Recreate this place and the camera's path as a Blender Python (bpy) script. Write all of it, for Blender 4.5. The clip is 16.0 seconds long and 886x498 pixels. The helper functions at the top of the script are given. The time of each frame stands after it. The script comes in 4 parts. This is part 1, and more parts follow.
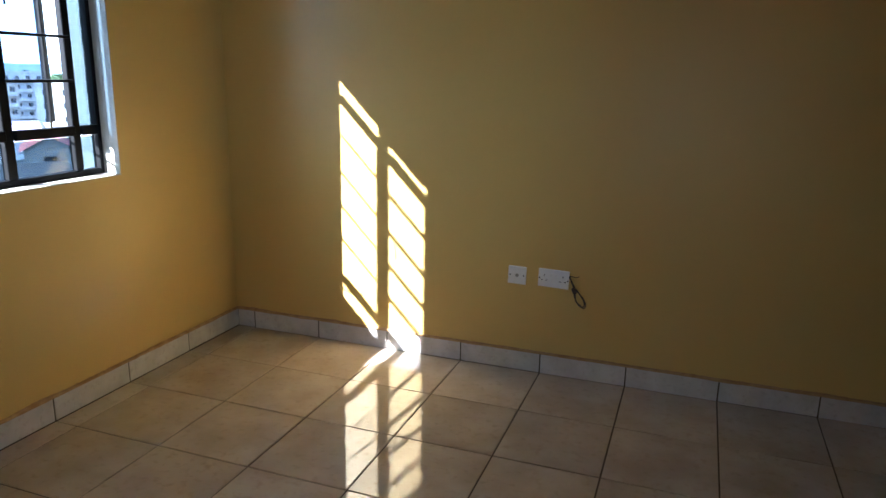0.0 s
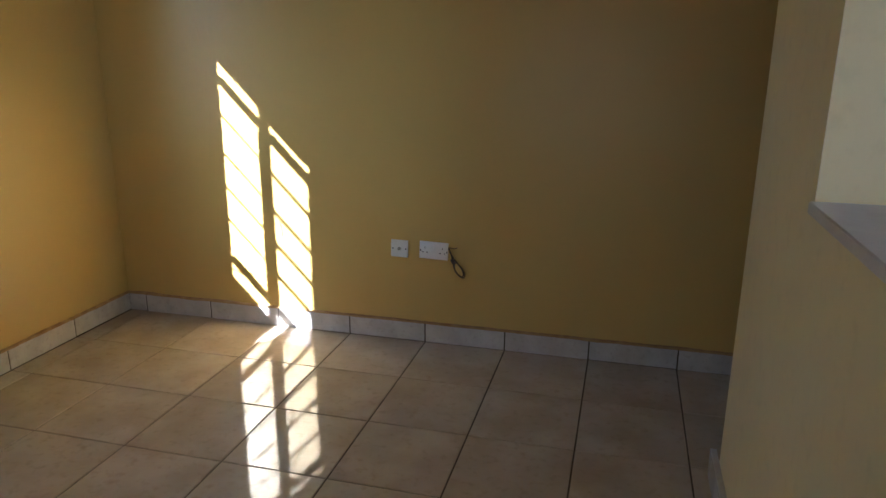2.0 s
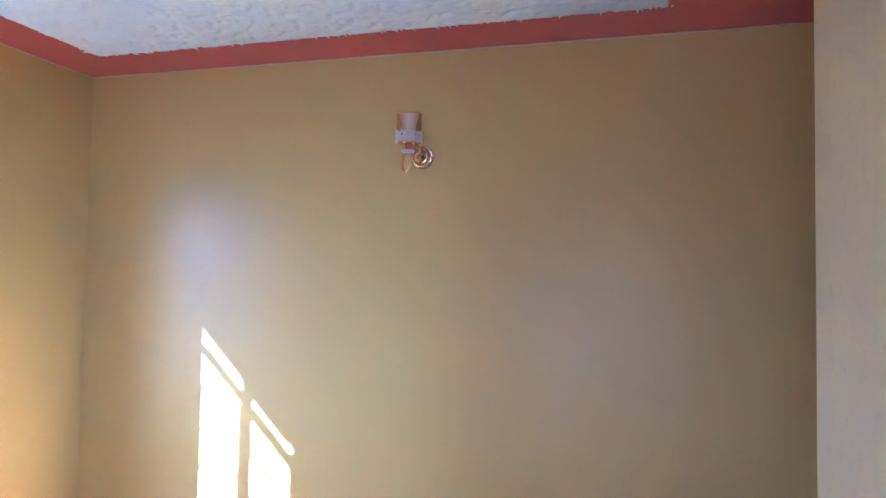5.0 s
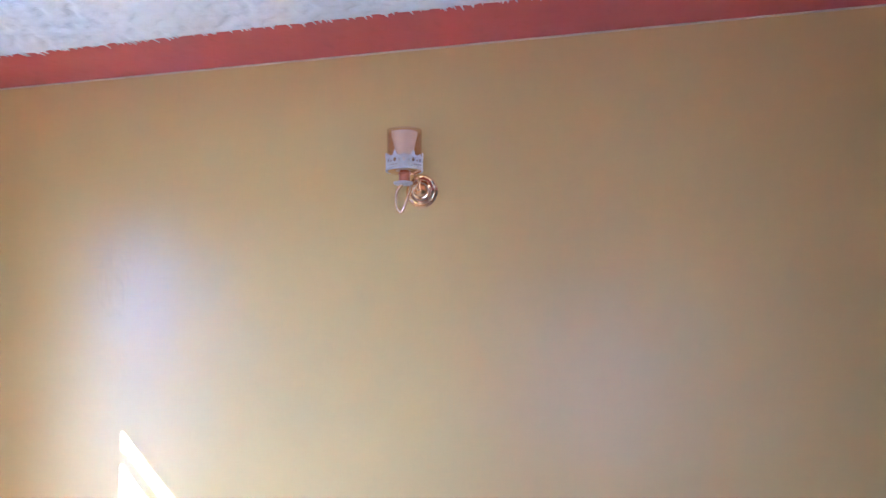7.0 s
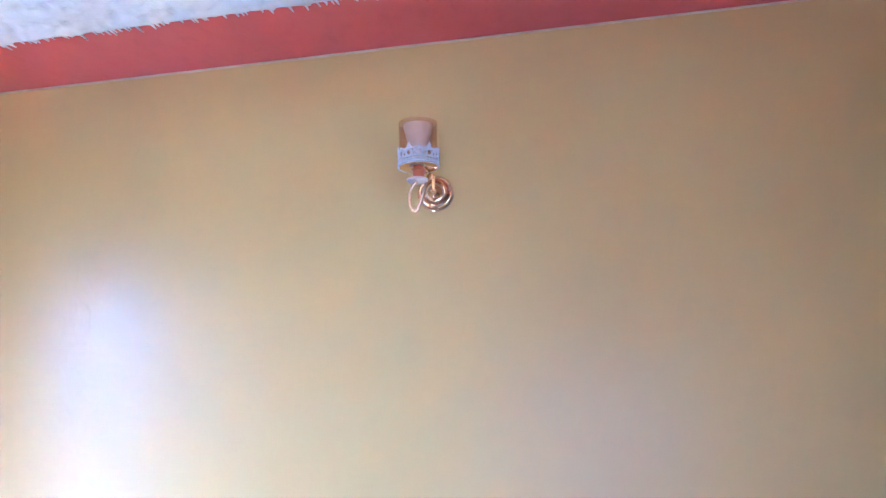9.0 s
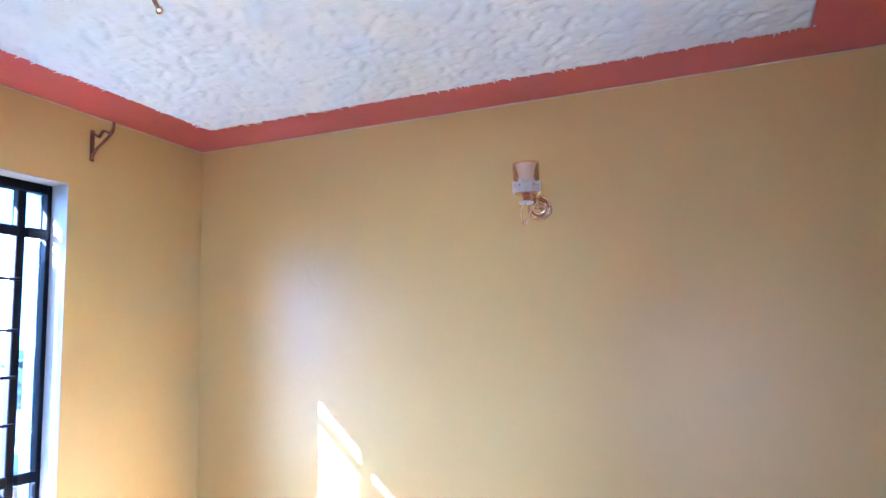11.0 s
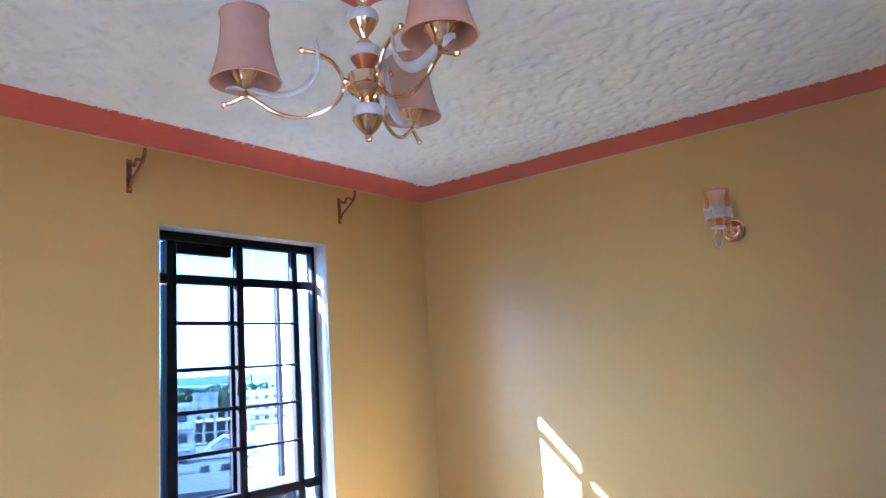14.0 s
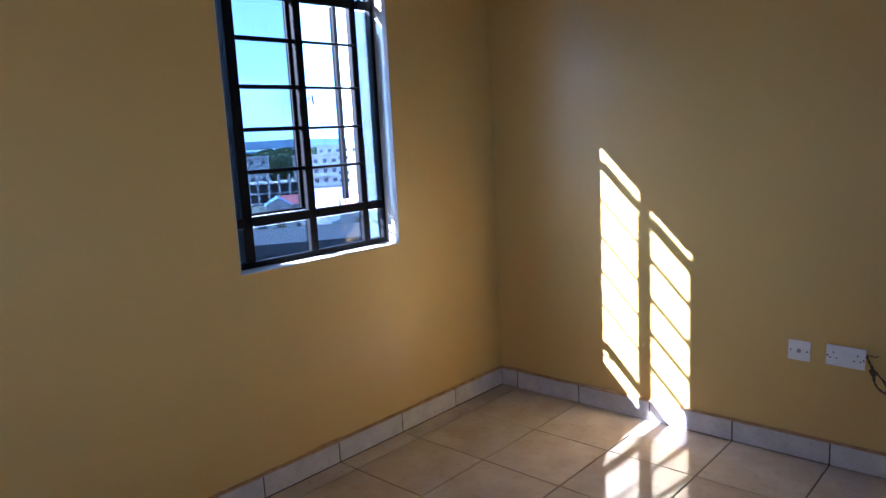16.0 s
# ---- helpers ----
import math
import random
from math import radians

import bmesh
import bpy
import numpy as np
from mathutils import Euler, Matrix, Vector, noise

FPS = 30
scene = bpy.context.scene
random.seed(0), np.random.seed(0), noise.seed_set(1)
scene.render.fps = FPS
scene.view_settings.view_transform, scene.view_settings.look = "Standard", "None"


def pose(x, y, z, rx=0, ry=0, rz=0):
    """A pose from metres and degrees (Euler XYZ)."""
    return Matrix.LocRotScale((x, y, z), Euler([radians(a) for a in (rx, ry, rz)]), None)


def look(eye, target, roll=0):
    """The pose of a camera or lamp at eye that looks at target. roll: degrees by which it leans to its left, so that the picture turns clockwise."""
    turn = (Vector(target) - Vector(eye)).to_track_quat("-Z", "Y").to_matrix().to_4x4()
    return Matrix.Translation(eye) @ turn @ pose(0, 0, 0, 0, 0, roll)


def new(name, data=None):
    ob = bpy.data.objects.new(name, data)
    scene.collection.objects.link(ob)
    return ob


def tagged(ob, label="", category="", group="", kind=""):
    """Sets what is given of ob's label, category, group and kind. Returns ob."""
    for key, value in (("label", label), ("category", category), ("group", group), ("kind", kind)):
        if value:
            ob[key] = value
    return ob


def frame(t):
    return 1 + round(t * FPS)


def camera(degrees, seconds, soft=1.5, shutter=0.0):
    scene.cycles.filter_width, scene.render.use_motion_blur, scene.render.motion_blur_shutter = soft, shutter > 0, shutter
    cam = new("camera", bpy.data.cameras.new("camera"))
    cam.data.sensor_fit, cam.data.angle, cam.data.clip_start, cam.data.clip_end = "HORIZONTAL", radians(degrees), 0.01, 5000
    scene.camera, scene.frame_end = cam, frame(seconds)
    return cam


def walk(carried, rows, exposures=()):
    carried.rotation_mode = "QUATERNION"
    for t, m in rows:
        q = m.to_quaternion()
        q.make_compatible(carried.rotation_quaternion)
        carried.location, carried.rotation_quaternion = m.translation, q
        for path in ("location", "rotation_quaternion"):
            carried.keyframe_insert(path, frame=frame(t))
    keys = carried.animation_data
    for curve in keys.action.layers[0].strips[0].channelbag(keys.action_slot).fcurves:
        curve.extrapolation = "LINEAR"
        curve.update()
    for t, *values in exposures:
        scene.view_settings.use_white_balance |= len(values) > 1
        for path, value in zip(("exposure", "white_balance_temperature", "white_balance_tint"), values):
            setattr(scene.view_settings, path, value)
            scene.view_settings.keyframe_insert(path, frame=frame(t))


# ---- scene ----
cam = camera(64.5, 16.0)
PATH = [
    (0, (2.335, -3.115, 1.387), (1.678, -1.289, 0.902), 1.1),
    (0.5, (2.436, -3.148, 1.363), (1.744, -1.365, 0.775), 0.7),
    (1, (2.55, -3.157, 1.352), (1.947, -1.364, 0.703), 0.8),
    (1.5, (2.603, -3.154, 1.362), (2.041, -1.342, 0.729), 0.7),
    (2, (2.62, -3.138, 1.395), (2.137, -1.274, 0.855), 0.4),
    (2.5, (2.629, -3.142, 1.436), (2.071, -1.249, 1.111), -0.3),
    (3, (2.619, -3.15, 1.467), (2.048, -1.241, 1.289), 0.1),
    (3.5, (2.6, -3.174, 1.48), (2.037, -1.257, 1.389), 0.7),
    (4, (2.595, -3.168, 1.498), (2.033, -1.25, 1.451), 0.6),
    (4.5, (2.596, -3.069, 1.504), (2.049, -1.146, 1.55), 0.3),
    (5, (2.595, -2.799, 1.589), (2.047, -0.877, 1.676), 0.9),
    (5.2, (2.561, -2.724, 1.599), (2.084, -0.785, 1.71), 0.1),
    (7.3, (2.259, -1.936, 1.749), (1.782, -0.004, 1.948), -0.3),
    (7.5, (2.295, -1.845, 1.642), (1.788, 0.059, 1.984), 0.35),
    (8, (2.041, -1.569, 1.559), (1.707, 0.316, 2.137), -0.61),
    (10.5, (2.246, -2.539, 1.609), (1.63, -0.636, 1.639), -2.8),
    (11, (2.368, -2.71, 1.588), (1.627, -0.871, 1.847), -1.7),
    (11.5, (2.52, -2.98, 1.65), (1.747, -1.199, 2.131), -3.4),
    (12, (2.567, -3.088, 1.693), (1.764, -1.398, 2.397), -5.8),
    (12.5, (2.578, -3.109, 1.701), (1.745, -1.448, 2.44), -5.3),
    (13, (2.566, -3.086, 1.677), (1.676, -1.389, 2.249), -4.6),
    (13.5, (2.55, -3.072, 1.644), (1.525, -1.402, 2.044), -4.2),
    (14, (2.523, -3.072, 1.632), (1.313, -1.512, 1.952), -3.9),
    (14.5, (2.507, -3.074, 1.615), (1.185, -1.588, 1.824), -3.3),
    (15, (2.461, -3.098, 1.578), (1.087, -1.646, 1.617), -2.4),
    (15.5, (2.446, -3.08, 1.479), (1.063, -1.645, 1.317), -3.3),
    (16, (2.418, -3.08, 1.444), (1.083, -1.626, 1.122), -3.0),
]
walk(cam, [(t, look(eye, target, roll)) for t, eye, target, roll in PATH],
     exposures=[(0.0, 4.03, 5450, 9), (2.0, 4.1, 5450, 9), (2.5, 4.2, 5350, 11), (3.0, 4.35, 5100, 13), (3.5, 4.55, 4800, 13),
                (4.5, 5.27, 4450, 23), (5.0, 5.9, 4200, 27), (7.5, 6.55, 4150, 29), (8.0, 6.75, 4000, 29), (10.5, 6.4, 3950, 28),
                (11.0, 6.35, 4250, 26), (11.5, 6.2, 4650, 27), (12.0, 5.85, 4850, 26), (12.5, 6.4, 4950, 24), (13.0, 6.3, 4850, 22),
                (13.5, 6.05, 4700, 25), (14.5, 5.12, 4600, 24), (15.0, 4.75, 4700, 26), (15.5, 4.25, 4750, 25), (16.0, 4.08, 4800, 22)])

# ---------------- light ----------------
SUN_WAY = Vector((0.84, 1.0, -0.875)).normalized()
SUN_EL = math.asin(-SUN_WAY.z)
SUN_AZ = math.atan2(-SUN_WAY.x, -SUN_WAY.y)

world = bpy.data.worlds.new("sky")
scene.world = world
world.use_nodes = True
wn, wl = world.node_tree.nodes, world.node_tree.links
wn.clear()
w_out = wn.new("ShaderNodeOutputWorld")
w_bg = wn.new("ShaderNodeBackground")
w_sky = wn.new("ShaderNodeTexSky")
w_sky.sky_type = "NISHITA"
w_sky.sun_disc = False
w_sky.sun_elevation = SUN_EL
w_sky.sun_rotation = SUN_AZ
w_sky.air_density, w_sky.dust_density = 1.0, 2.2
w_tc = wn.new("ShaderNodeTexCoord")
w_map = wn.new("ShaderNodeMapping")
w_map.inputs["Scale"].default_value = (1.0, 1.0, 4.0)
w_noise = wn.new("ShaderNodeTexNoise")
w_noise.inputs["Scale"].default_value = 3.2
w_noise.inputs["Detail"].default_value = 7
w_ramp = wn.new("ShaderNodeValToRGB")
w_ramp.color_ramp.elements[0].position = 0.45
w_ramp.color_ramp.elements[1].position = 0.72
w_mix = wn.new("ShaderNodeMixRGB")
w_mix.inputs[2].default_value = (10.0, 10.4, 11.0, 1)
wl.new(w_tc.outputs["Generated"], w_map.inputs["Vector"])
wl.new(w_map.outputs["Vector"], w_noise.inputs["Vector"])
wl.new(w_noise.outputs["Fac"], w_ramp.inputs["Fac"])
wl.new(w_ramp.outputs["Color"], w_mix.inputs[0])
wl.new(w_sky.outputs["Color"], w_mix.inputs[1])
# grey-blue haze low over the horizon
w_sep = wn.new("ShaderNodeSeparateXYZ")
w_low = wn.new("ShaderNodeMapRange")
w_low.inputs[1].default_value, w_low.inputs[2].default_value = 0.02, 0.22
w_low.inputs[3].default_value, w_low.inputs[4].default_value = 0.85, 0.0
w_haze = wn.new("ShaderNodeMixRGB")
w_haze.inputs[2].default_value = (3.4, 4.6, 6.2, 1)
wl.new(w_tc.outputs["Generated"], w_sep.inputs[0])
wl.new(w_sep.outputs["Z"], w_low.inputs[0])
wl.new(w_low.outputs[0], w_haze.inputs[0])
wl.new(w_mix.outputs["Color"], w_haze.inputs[1])
wl.new(w_haze.outputs["Color"], w_bg.inputs["Color"])
w_bg.inputs["Strength"].default_value = 0.15
wl.new(w_bg.outputs["Background"], w_out.inputs["Surface"])

sun = new("sun", bpy.data.lights.new("sun", "SUN"))
sun.data.energy = 4.2
sun.data.angle = radians(0.53)
sun.data.color = (1.0, 0.97, 0.92)
sun.matrix_world = look((-20, -20, 20), Vector((-20, -20, 20)) + SUN_WAY)


# area lamp added out of view to the south, to brighten the north wall
south_light = new("added_south_fill", bpy.data.lights.new("added_south_fill", "AREA"))
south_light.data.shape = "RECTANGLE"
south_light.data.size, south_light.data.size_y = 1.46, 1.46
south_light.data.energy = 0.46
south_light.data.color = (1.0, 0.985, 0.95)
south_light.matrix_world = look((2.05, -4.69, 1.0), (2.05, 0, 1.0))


# ---------------- materials ----------------
def material(name, base, rough=0.5, metal=0.0, second=None, spots=None, scale=6.0, fine=60.0, bump=0.1,
             bump_scale=80.0, bump_dist=0.002, spec=0.5, vary=0.0, stretch=(1, 1, 1), trans=0.0, ior=1.45, alpha=1.0):
    """A surface with two scales of variation in colour, gloss and relief."""
    m = bpy.data.materials.new(name)
    m.use_nodes = True
    n, l = m.node_tree.nodes, m.node_tree.links
    b = n["Principled BSDF"]
    b.inputs["Metallic"].default_value = metal
    b.inputs["Specular IOR Level"].default_value = spec
    b.inputs["Transmission Weight"].default_value = trans
    b.inputs["IOR"].default_value = ior
    tc = n.new("ShaderNodeTexCoord")
    mp = n.new("ShaderNodeMapping")
    mp.inputs["Scale"].default_value = stretch
    l.new(tc.outputs["Object"], mp.inputs["Vector"])
    big = n.new("ShaderNodeTexNoise")
    big.inputs["Scale"].default_value = scale
    big.inputs["Detail"].default_value = 5
    small = n.new("ShaderNodeTexNoise")
    small.inputs["Scale"].default_value = fine
    small.inputs["Detail"].default_value = 4
    for t in (big, small):
        l.new(mp.outputs["Vector"], t.inputs["Vector"])
    second = second or tuple(c * 0.8 for c in base)
    ramp = n.new("ShaderNodeValToRGB")
    ramp.color_ramp.elements[0].position, ramp.color_ramp.elements[1].position = 0.35, 0.68
    ramp.color_ramp.elements[0].color = (*base, 1)
    ramp.color_ramp.elements[1].color = (*second, 1)
    l.new(big.outputs["Fac"], ramp.inputs["Fac"])
    mix = n.new("ShaderNodeMixRGB")
    mix.inputs[2].default_value = (*(spots or tuple(c * 0.85 for c in second)), 1)
    r2 = n.new("ShaderNodeMapRange")
    r2.inputs[1].default_value, r2.inputs[2].default_value = 0.55, 0.8
    r2.inputs[3].default_value, r2.inputs[4].default_value = 0.0, 0.6
    l.new(small.outputs["Fac"], r2.inputs[0])
    l.new(r2.outputs[0], mix.inputs[0])
    l.new(ramp.outputs["Color"], mix.inputs[1])
    last = mix.outputs["Color"]
    if vary:
        info = n.new("ShaderNodeObjectInfo")
        mr = n.new("ShaderNodeMapRange")
        mr.inputs[3].default_value, mr.inputs[4].default_value = 1 - vary, 1 + vary
        hs = n.new("ShaderNodeHueSaturation")
        l.new(info.outputs["Random"], mr.inputs[0])
        l.new(mr.outputs[0], hs.inputs["Value"])
        l.new(last, hs.inputs["Color"])
        last = hs.outputs["Color"]
        add = n.new("ShaderNodeVectorMath")
        add.operation = "ADD"
        sc = n.new("ShaderNodeVectorMath")
        sc.operation = "SCALE"
        sc.inputs[0].default_value = (7.3, 3.1, 5.7)
        l.new(info.outputs["Random"], sc.inputs["Scale"])
        l.new(tc.outputs["Object"], add.inputs[0])
        l.new(sc.outputs[0], add.inputs[1])
        l.new(add.outputs[0], mp.inputs["Vector"])
    l.new(last, b.inputs["Base Color"])
    rr = n.new("ShaderNodeMapRange")
    rr.inputs[3].default_value, rr.inputs[4].default_value = rough * 0.93, min(1.0, rough * 1.07)
    l.new(big.outputs["Fac"], rr.inputs[0])
    l.new(rr.outputs[0], b.inputs["Roughness"])
    if bump:
        bt = n.new("ShaderNodeTexNoise")
        bt.inputs["Scale"].default_value = bump_scale
        bt.inputs["Detail"].default_value = 3
        l.new(tc.outputs["Object"], bt.inputs["Vector"])
        bp = n.new("ShaderNodeBump")
        bp.inputs["Strength"].default_value = bump
        bp.inputs["Distance"].default_value = bump_dist
        l.new(bt.outputs["Fac"], bp.inputs["Height"])
        l.new(bp.outputs["Normal"], b.inputs["Normal"])
    b.inputs["Alpha"].default_value = alpha
    return m


def gloss_coat(m, weight, rough, ior=1.5):
    """A clear glossy skin that follows the same relief."""
    n, l = m.node_tree.nodes, m.node_tree.links
    b = n["Principled BSDF"]
    b.inputs["Coat Weight"].default_value = weight
    b.inputs["Coat Roughness"].default_value = rough
    b.inputs["Coat IOR"].default_value = ior
    if b.inputs["Normal"].links:
        l.new(b.inputs["Normal"].links[0].from_socket, b.inputs["Coat Normal"])


def glass_material(name, tint, rough=0.02, dust=0.0, film=(0.7, 0.72, 0.76)):
    """Thin clear pane: mostly see-through, with a mirror-like gloss that follows the angle."""
    m = bpy.data.materials.new(name)
    m.use_nodes = True
    n, l = m.node_tree.nodes, m.node_tree.links
    n.clear()
    out = n.new("ShaderNodeOutputMaterial")
    tr = n.new("ShaderNodeBsdfTransparent")
    tr.inputs["Color"].default_value = (*tint, 1)
    gl = n.new("ShaderNodeBsdfGlossy")
    gl.inputs["Roughness"].default_value = rough
    fr = n.new("ShaderNodeLayerWeight")
    fr.inputs["Blend"].default_value = 0.5
    pw = n.new("ShaderNodeMath")
    pw.operation = "POWER"
    pw.inputs[1].default_value = 5.0
    l.new(fr.outputs["Facing"], pw.inputs[0])
    ad = n.new("ShaderNodeMath")
    ad.operation = "MULTIPLY_ADD"
    ad.inputs[1].default_value, ad.inputs[2].default_value = 0.9, 0.035
    l.new(pw.outputs[0], ad.inputs[0])
    mx = n.new("ShaderNodeMixShader")
    l.new(ad.outputs[0], mx.inputs[0])
    l.new(tr.outputs[0], mx.inputs[1])
    l.new(gl.outputs[0], mx.inputs[2])
    last = mx
    if dust:
        df = n.new("ShaderNodeBsdfDiffuse")
        df.inputs["Color"].default_value = (*film, 1)
        ns = n.new("ShaderNodeTexNoise")
        ns.inputs["Scale"].default_value = 9
        mr = n.new("ShaderNodeMapRange")
        mr.inputs[3].default_value, mr.inputs[4].default_value = 0.0, dust * 2
        l.new(ns.outputs["Fac"], mr.inputs[0])
        last = n.new("ShaderNodeMixShader")
        l.new(mr.outputs[0], last.inputs[0])
        l.new(mx.outputs[0], last.inputs[1])
        l.new(df.outputs[0], last.inputs[2])
    l.new(last.outputs[0], out.inputs["Surface"])
    return m


M_WALL = material("wall_paint", (0.56, 0.374, 0.106), 0.52, second=(0.535, 0.355, 0.10), spots=(0.548, 0.366, 0.11),
                  scale=1.7, fine=14, bump=0.32, bump_scale=7, bump_dist=0.004, spec=0.3)
gloss_coat(M_WALL, 0.5, 0.29)
M_PALE = material("pale_paint", (0.62, 0.52, 0.30), 0.35, second=(0.59, 0.49, 0.27), scale=2, fine=20, bump=0.15,
                  bump_scale=12, bump_dist=0.003)
M_GREY = material("kitchen_paint", (0.45, 0.43, 0.41), 0.5, scale=2, fine=20, bump=0.1, bump_scale=15)
M_REVEAL = material("reveal_paint", (0.45, 0.44, 0.40), 0.5, second=(0.39, 0.38, 0.35), spots=(0.40, 0.37, 0.32),
                    scale=8, fine=50, bump=0.3, bump_scale=35, bump_dist=0.003)
M_RED = material("red_paint", (0.59, 0.098, 0.088), 0.36, second=(0.56, 0.09, 0.08), scale=3, fine=30, bump=0.35,
                 bump_scale=8, bump_dist=0.008, stretch=(1, 0.5, 1))
gloss_coat(M_RED, 0.3, 0.26)
M_PLASTER = material("rough_plaster", (0.76, 0.79, 0.82), 0.7, second=(0.72, 0.755, 0.785), spots=(0.66, 0.69, 0.72),
                     scale=9, fine=60, bump=0.45, bump_scale=30, bump_dist=0.006)
M_TILE = material("floor_tile", (0.46, 0.385, 0.305), 0.055, second=(0.37, 0.30, 0.23), spots=(0.30, 0.225, 0.16),
                  scale=5, fine=34, bump=0.04, bump_scale=14, bump_dist=0.001, vary=0.07)
M_GROUT = material("grout", (0.07, 0.05, 0.035), 0.9, bump=0.3)
M_SKIRT = material("skirting_tile", (0.56, 0.53, 0.51), 0.16, second=(0.45, 0.42, 0.40), spots=(0.34, 0.30, 0.27),
                   scale=9, fine=45, bump=0.05, bump_scale=20, vary=0.06)
M_MORTAR = material("mortar", (0.30, 0.17, 0.07), 0.8, second=(0.40, 0.27, 0.13), scale=20, fine=120, bump=0.4)
M_BLACK = material("black_steel", (0.004, 0.0042, 0.005), 0.6, second=(0.006, 0.006, 0.007), scale=20, fine=90, bump=0.3,
                   bump_scale=70, bump_dist=0.002, spec=0.12)
M_GLASS = glass_material("pane_glass", (0.27, 0.33, 0.38))
M_DUSTY = glass_material("dusty_glass", (0.50, 0.58, 0.68), 0.05, dust=0.004)
M_GOLD = material("gold_metal", (0.88, 0.66, 0.42), 0.12, 1.0, second=(0.82, 0.60, 0.37), bump=0)
M_BRONZE = material("bronze_metal", (0.13, 0.055, 0.04), 0.35, 0.8, second=(0.26, 0.12, 0.075), scale=30, fine=90,
                    bump=0.2)
M_WHITE = material("white_enamel", (0.62, 0.59, 0.58), 0.31, scale=20, fine=90, bump=0)
M_MILK = material("milky_glass", (0.90, 0.88, 0.86), 0.3, second=(0.88, 0.86, 0.84), bump=0)
M_PLASTIC = material("white_plastic", (0.74, 0.74, 0.74), 0.31, second=(0.70, 0.70, 0.69), scale=30, fine=100, bump=0)
M_DARK = material("dark_hole", (0.02, 0.02, 0.02), 0.6, bump=0)
M_CABLE = material("cable_sheath", (0.05, 0.035, 0.025), 0.55, second=(0.10, 0.07, 0.045), scale=90, fine=200, bump=0)
M_SHADE = material("shade_fabric", (0.66, 0.44, 0.34), 0.45, second=(0.60, 0.36, 0.26), scale=25, fine=300, bump=0.2,
                   bump_scale=500, bump_dist=0.0006, trans=0.0)
M_LINER = material("shade_band", (0.66, 0.36, 0.22), 0.5, scale=40, fine=200, bump=0)


def let_light_through(m, amount, colour):
    """Thin cloth or milky glass: part of the light goes through it."""
    n, l = m.node_tree.nodes, m.node_tree.links
    tr = n.new("ShaderNodeBsdfTranslucent")
    tr.inputs["Color"].default_value = (*colour, 1)
    mx = n.new("ShaderNodeMixShader")
    mx.inputs[0].default_value = amount
    l.new(n["Principled BSDF"].outputs[0], mx.inputs[1])
    l.new(tr.outputs[0], mx.inputs[2])
    l.new(mx.outputs[0], n["Material Output"].inputs["Surface"])


gloss_coat(M_SHADE, 1.0, 0.12, 1.7)
let_light_through(M_SHADE, 0.3, (0.72, 0.46, 0.32))
M_AMBER = glass_material("amber_glass", (0.98, 0.89, 0.80), 0.08, dust=0.07, film=(0.85, 0.42, 0.2))
let_light_through(M_MILK, 0.45, (0.9, 0.86, 0.84))
M_COPPER = material("copper_sleeve", (0.45, 0.13, 0.05), 0.3, 0.3, scale=20, fine=60, bump=0)
M_COUNTER = material("counter_tile", (0.46, 0.44, 0.43), 0.3, second=(0.42, 0.39, 0.39), scale=12, fine=80, bump=0.05)
M_GROUND = material("earth", (0.10, 0.095, 0.075), 0.95, second=(0.07, 0.085, 0.045), spots=(0.15, 0.13, 0.10),
                    scale=0.03, fine=0.4, bump=0.2, bump_scale=0.6, bump_dist=0.2)
M_CONC = material("concrete", (0.28, 0.27, 0.26), 0.85, second=(0.21, 0.20, 0.20), spots=(0.12, 0.115, 0.11), scale=0.6,
                  fine=5, bump=0.3, bump_scale=12, bump_dist=0.03)
M_DKCONC = material("weathered_concrete", (0.05, 0.05, 0.053), 0.9, second=(0.035, 0.035, 0.038), spots=(0.08, 0.078, 0.075),
                    scale=0.7, fine=6, bump=0.4, bump_scale=8, bump_dist=0.05)
M_HOUSE = material("house_render", (0.40, 0.39, 0.37), 0.8, second=(0.32, 0.31, 0.30), scale=0.5, fine=6, bump=0.1)
M_CREAM = material("cream_render", (0.38, 0.33, 0.27), 0.8, scale=0.5, fine=6, bump=0.1)
M_PINKWALL = material("pink_render", (0.50, 0.33, 0.30), 0.8, scale=0.5, fine=6, bump=0.1)
M_REDROOF = material("red_roof", (0.36, 0.085, 0.07), 0.5, second=(0.28, 0.07, 0.06), scale=0.8, fine=5, bump=0.1)
M_PINKROOF = material("pink_roof", (0.42, 0.20, 0.21), 0.5, second=(0.36, 0.17, 0.19), scale=0.8, fine=5, bump=0.1)
M_LILAC = material("lilac_roof", (0.30, 0.22, 0.32), 0.5, second=(0.25, 0.18, 0.27), scale=0.8, fine=5, bump=0.1)
M_BLUEROOF = material("blue_roof", (0.16, 0.24, 0.34), 0.45, second=(0.12, 0.19, 0.28), scale=0.8, fine=5, bump=0.1)
M_IRONROOF = material("iron_roof", (0.40, 0.42, 0.44), 0.45, second=(0.30, 0.27, 0.25), scale=0.8, fine=5, bump=0.1)
M_WINDOW = material("far_window", (0.03, 0.04, 0.05), 0.15, bump=0)
M_LEAF = material("foliage", (0.045, 0.085, 0.03), 0.8, second=(0.03, 0.06, 0.025), scale=2, fine=9, bump=0, vary=0.2)
M_BARK = material("bark", (0.10, 0.07, 0.05), 0.9, scale=4, fine=30, bump=0.2)
# haze of distance is mixed into these colours, bluer and paler farther off
M_FAR1 = material("hazed_far_woods", (0.11, 0.16, 0.17), 1.0, second=(0.09, 0.13, 0.13), scale=0.02, fine=0.1, bump=0, spec=0.0)
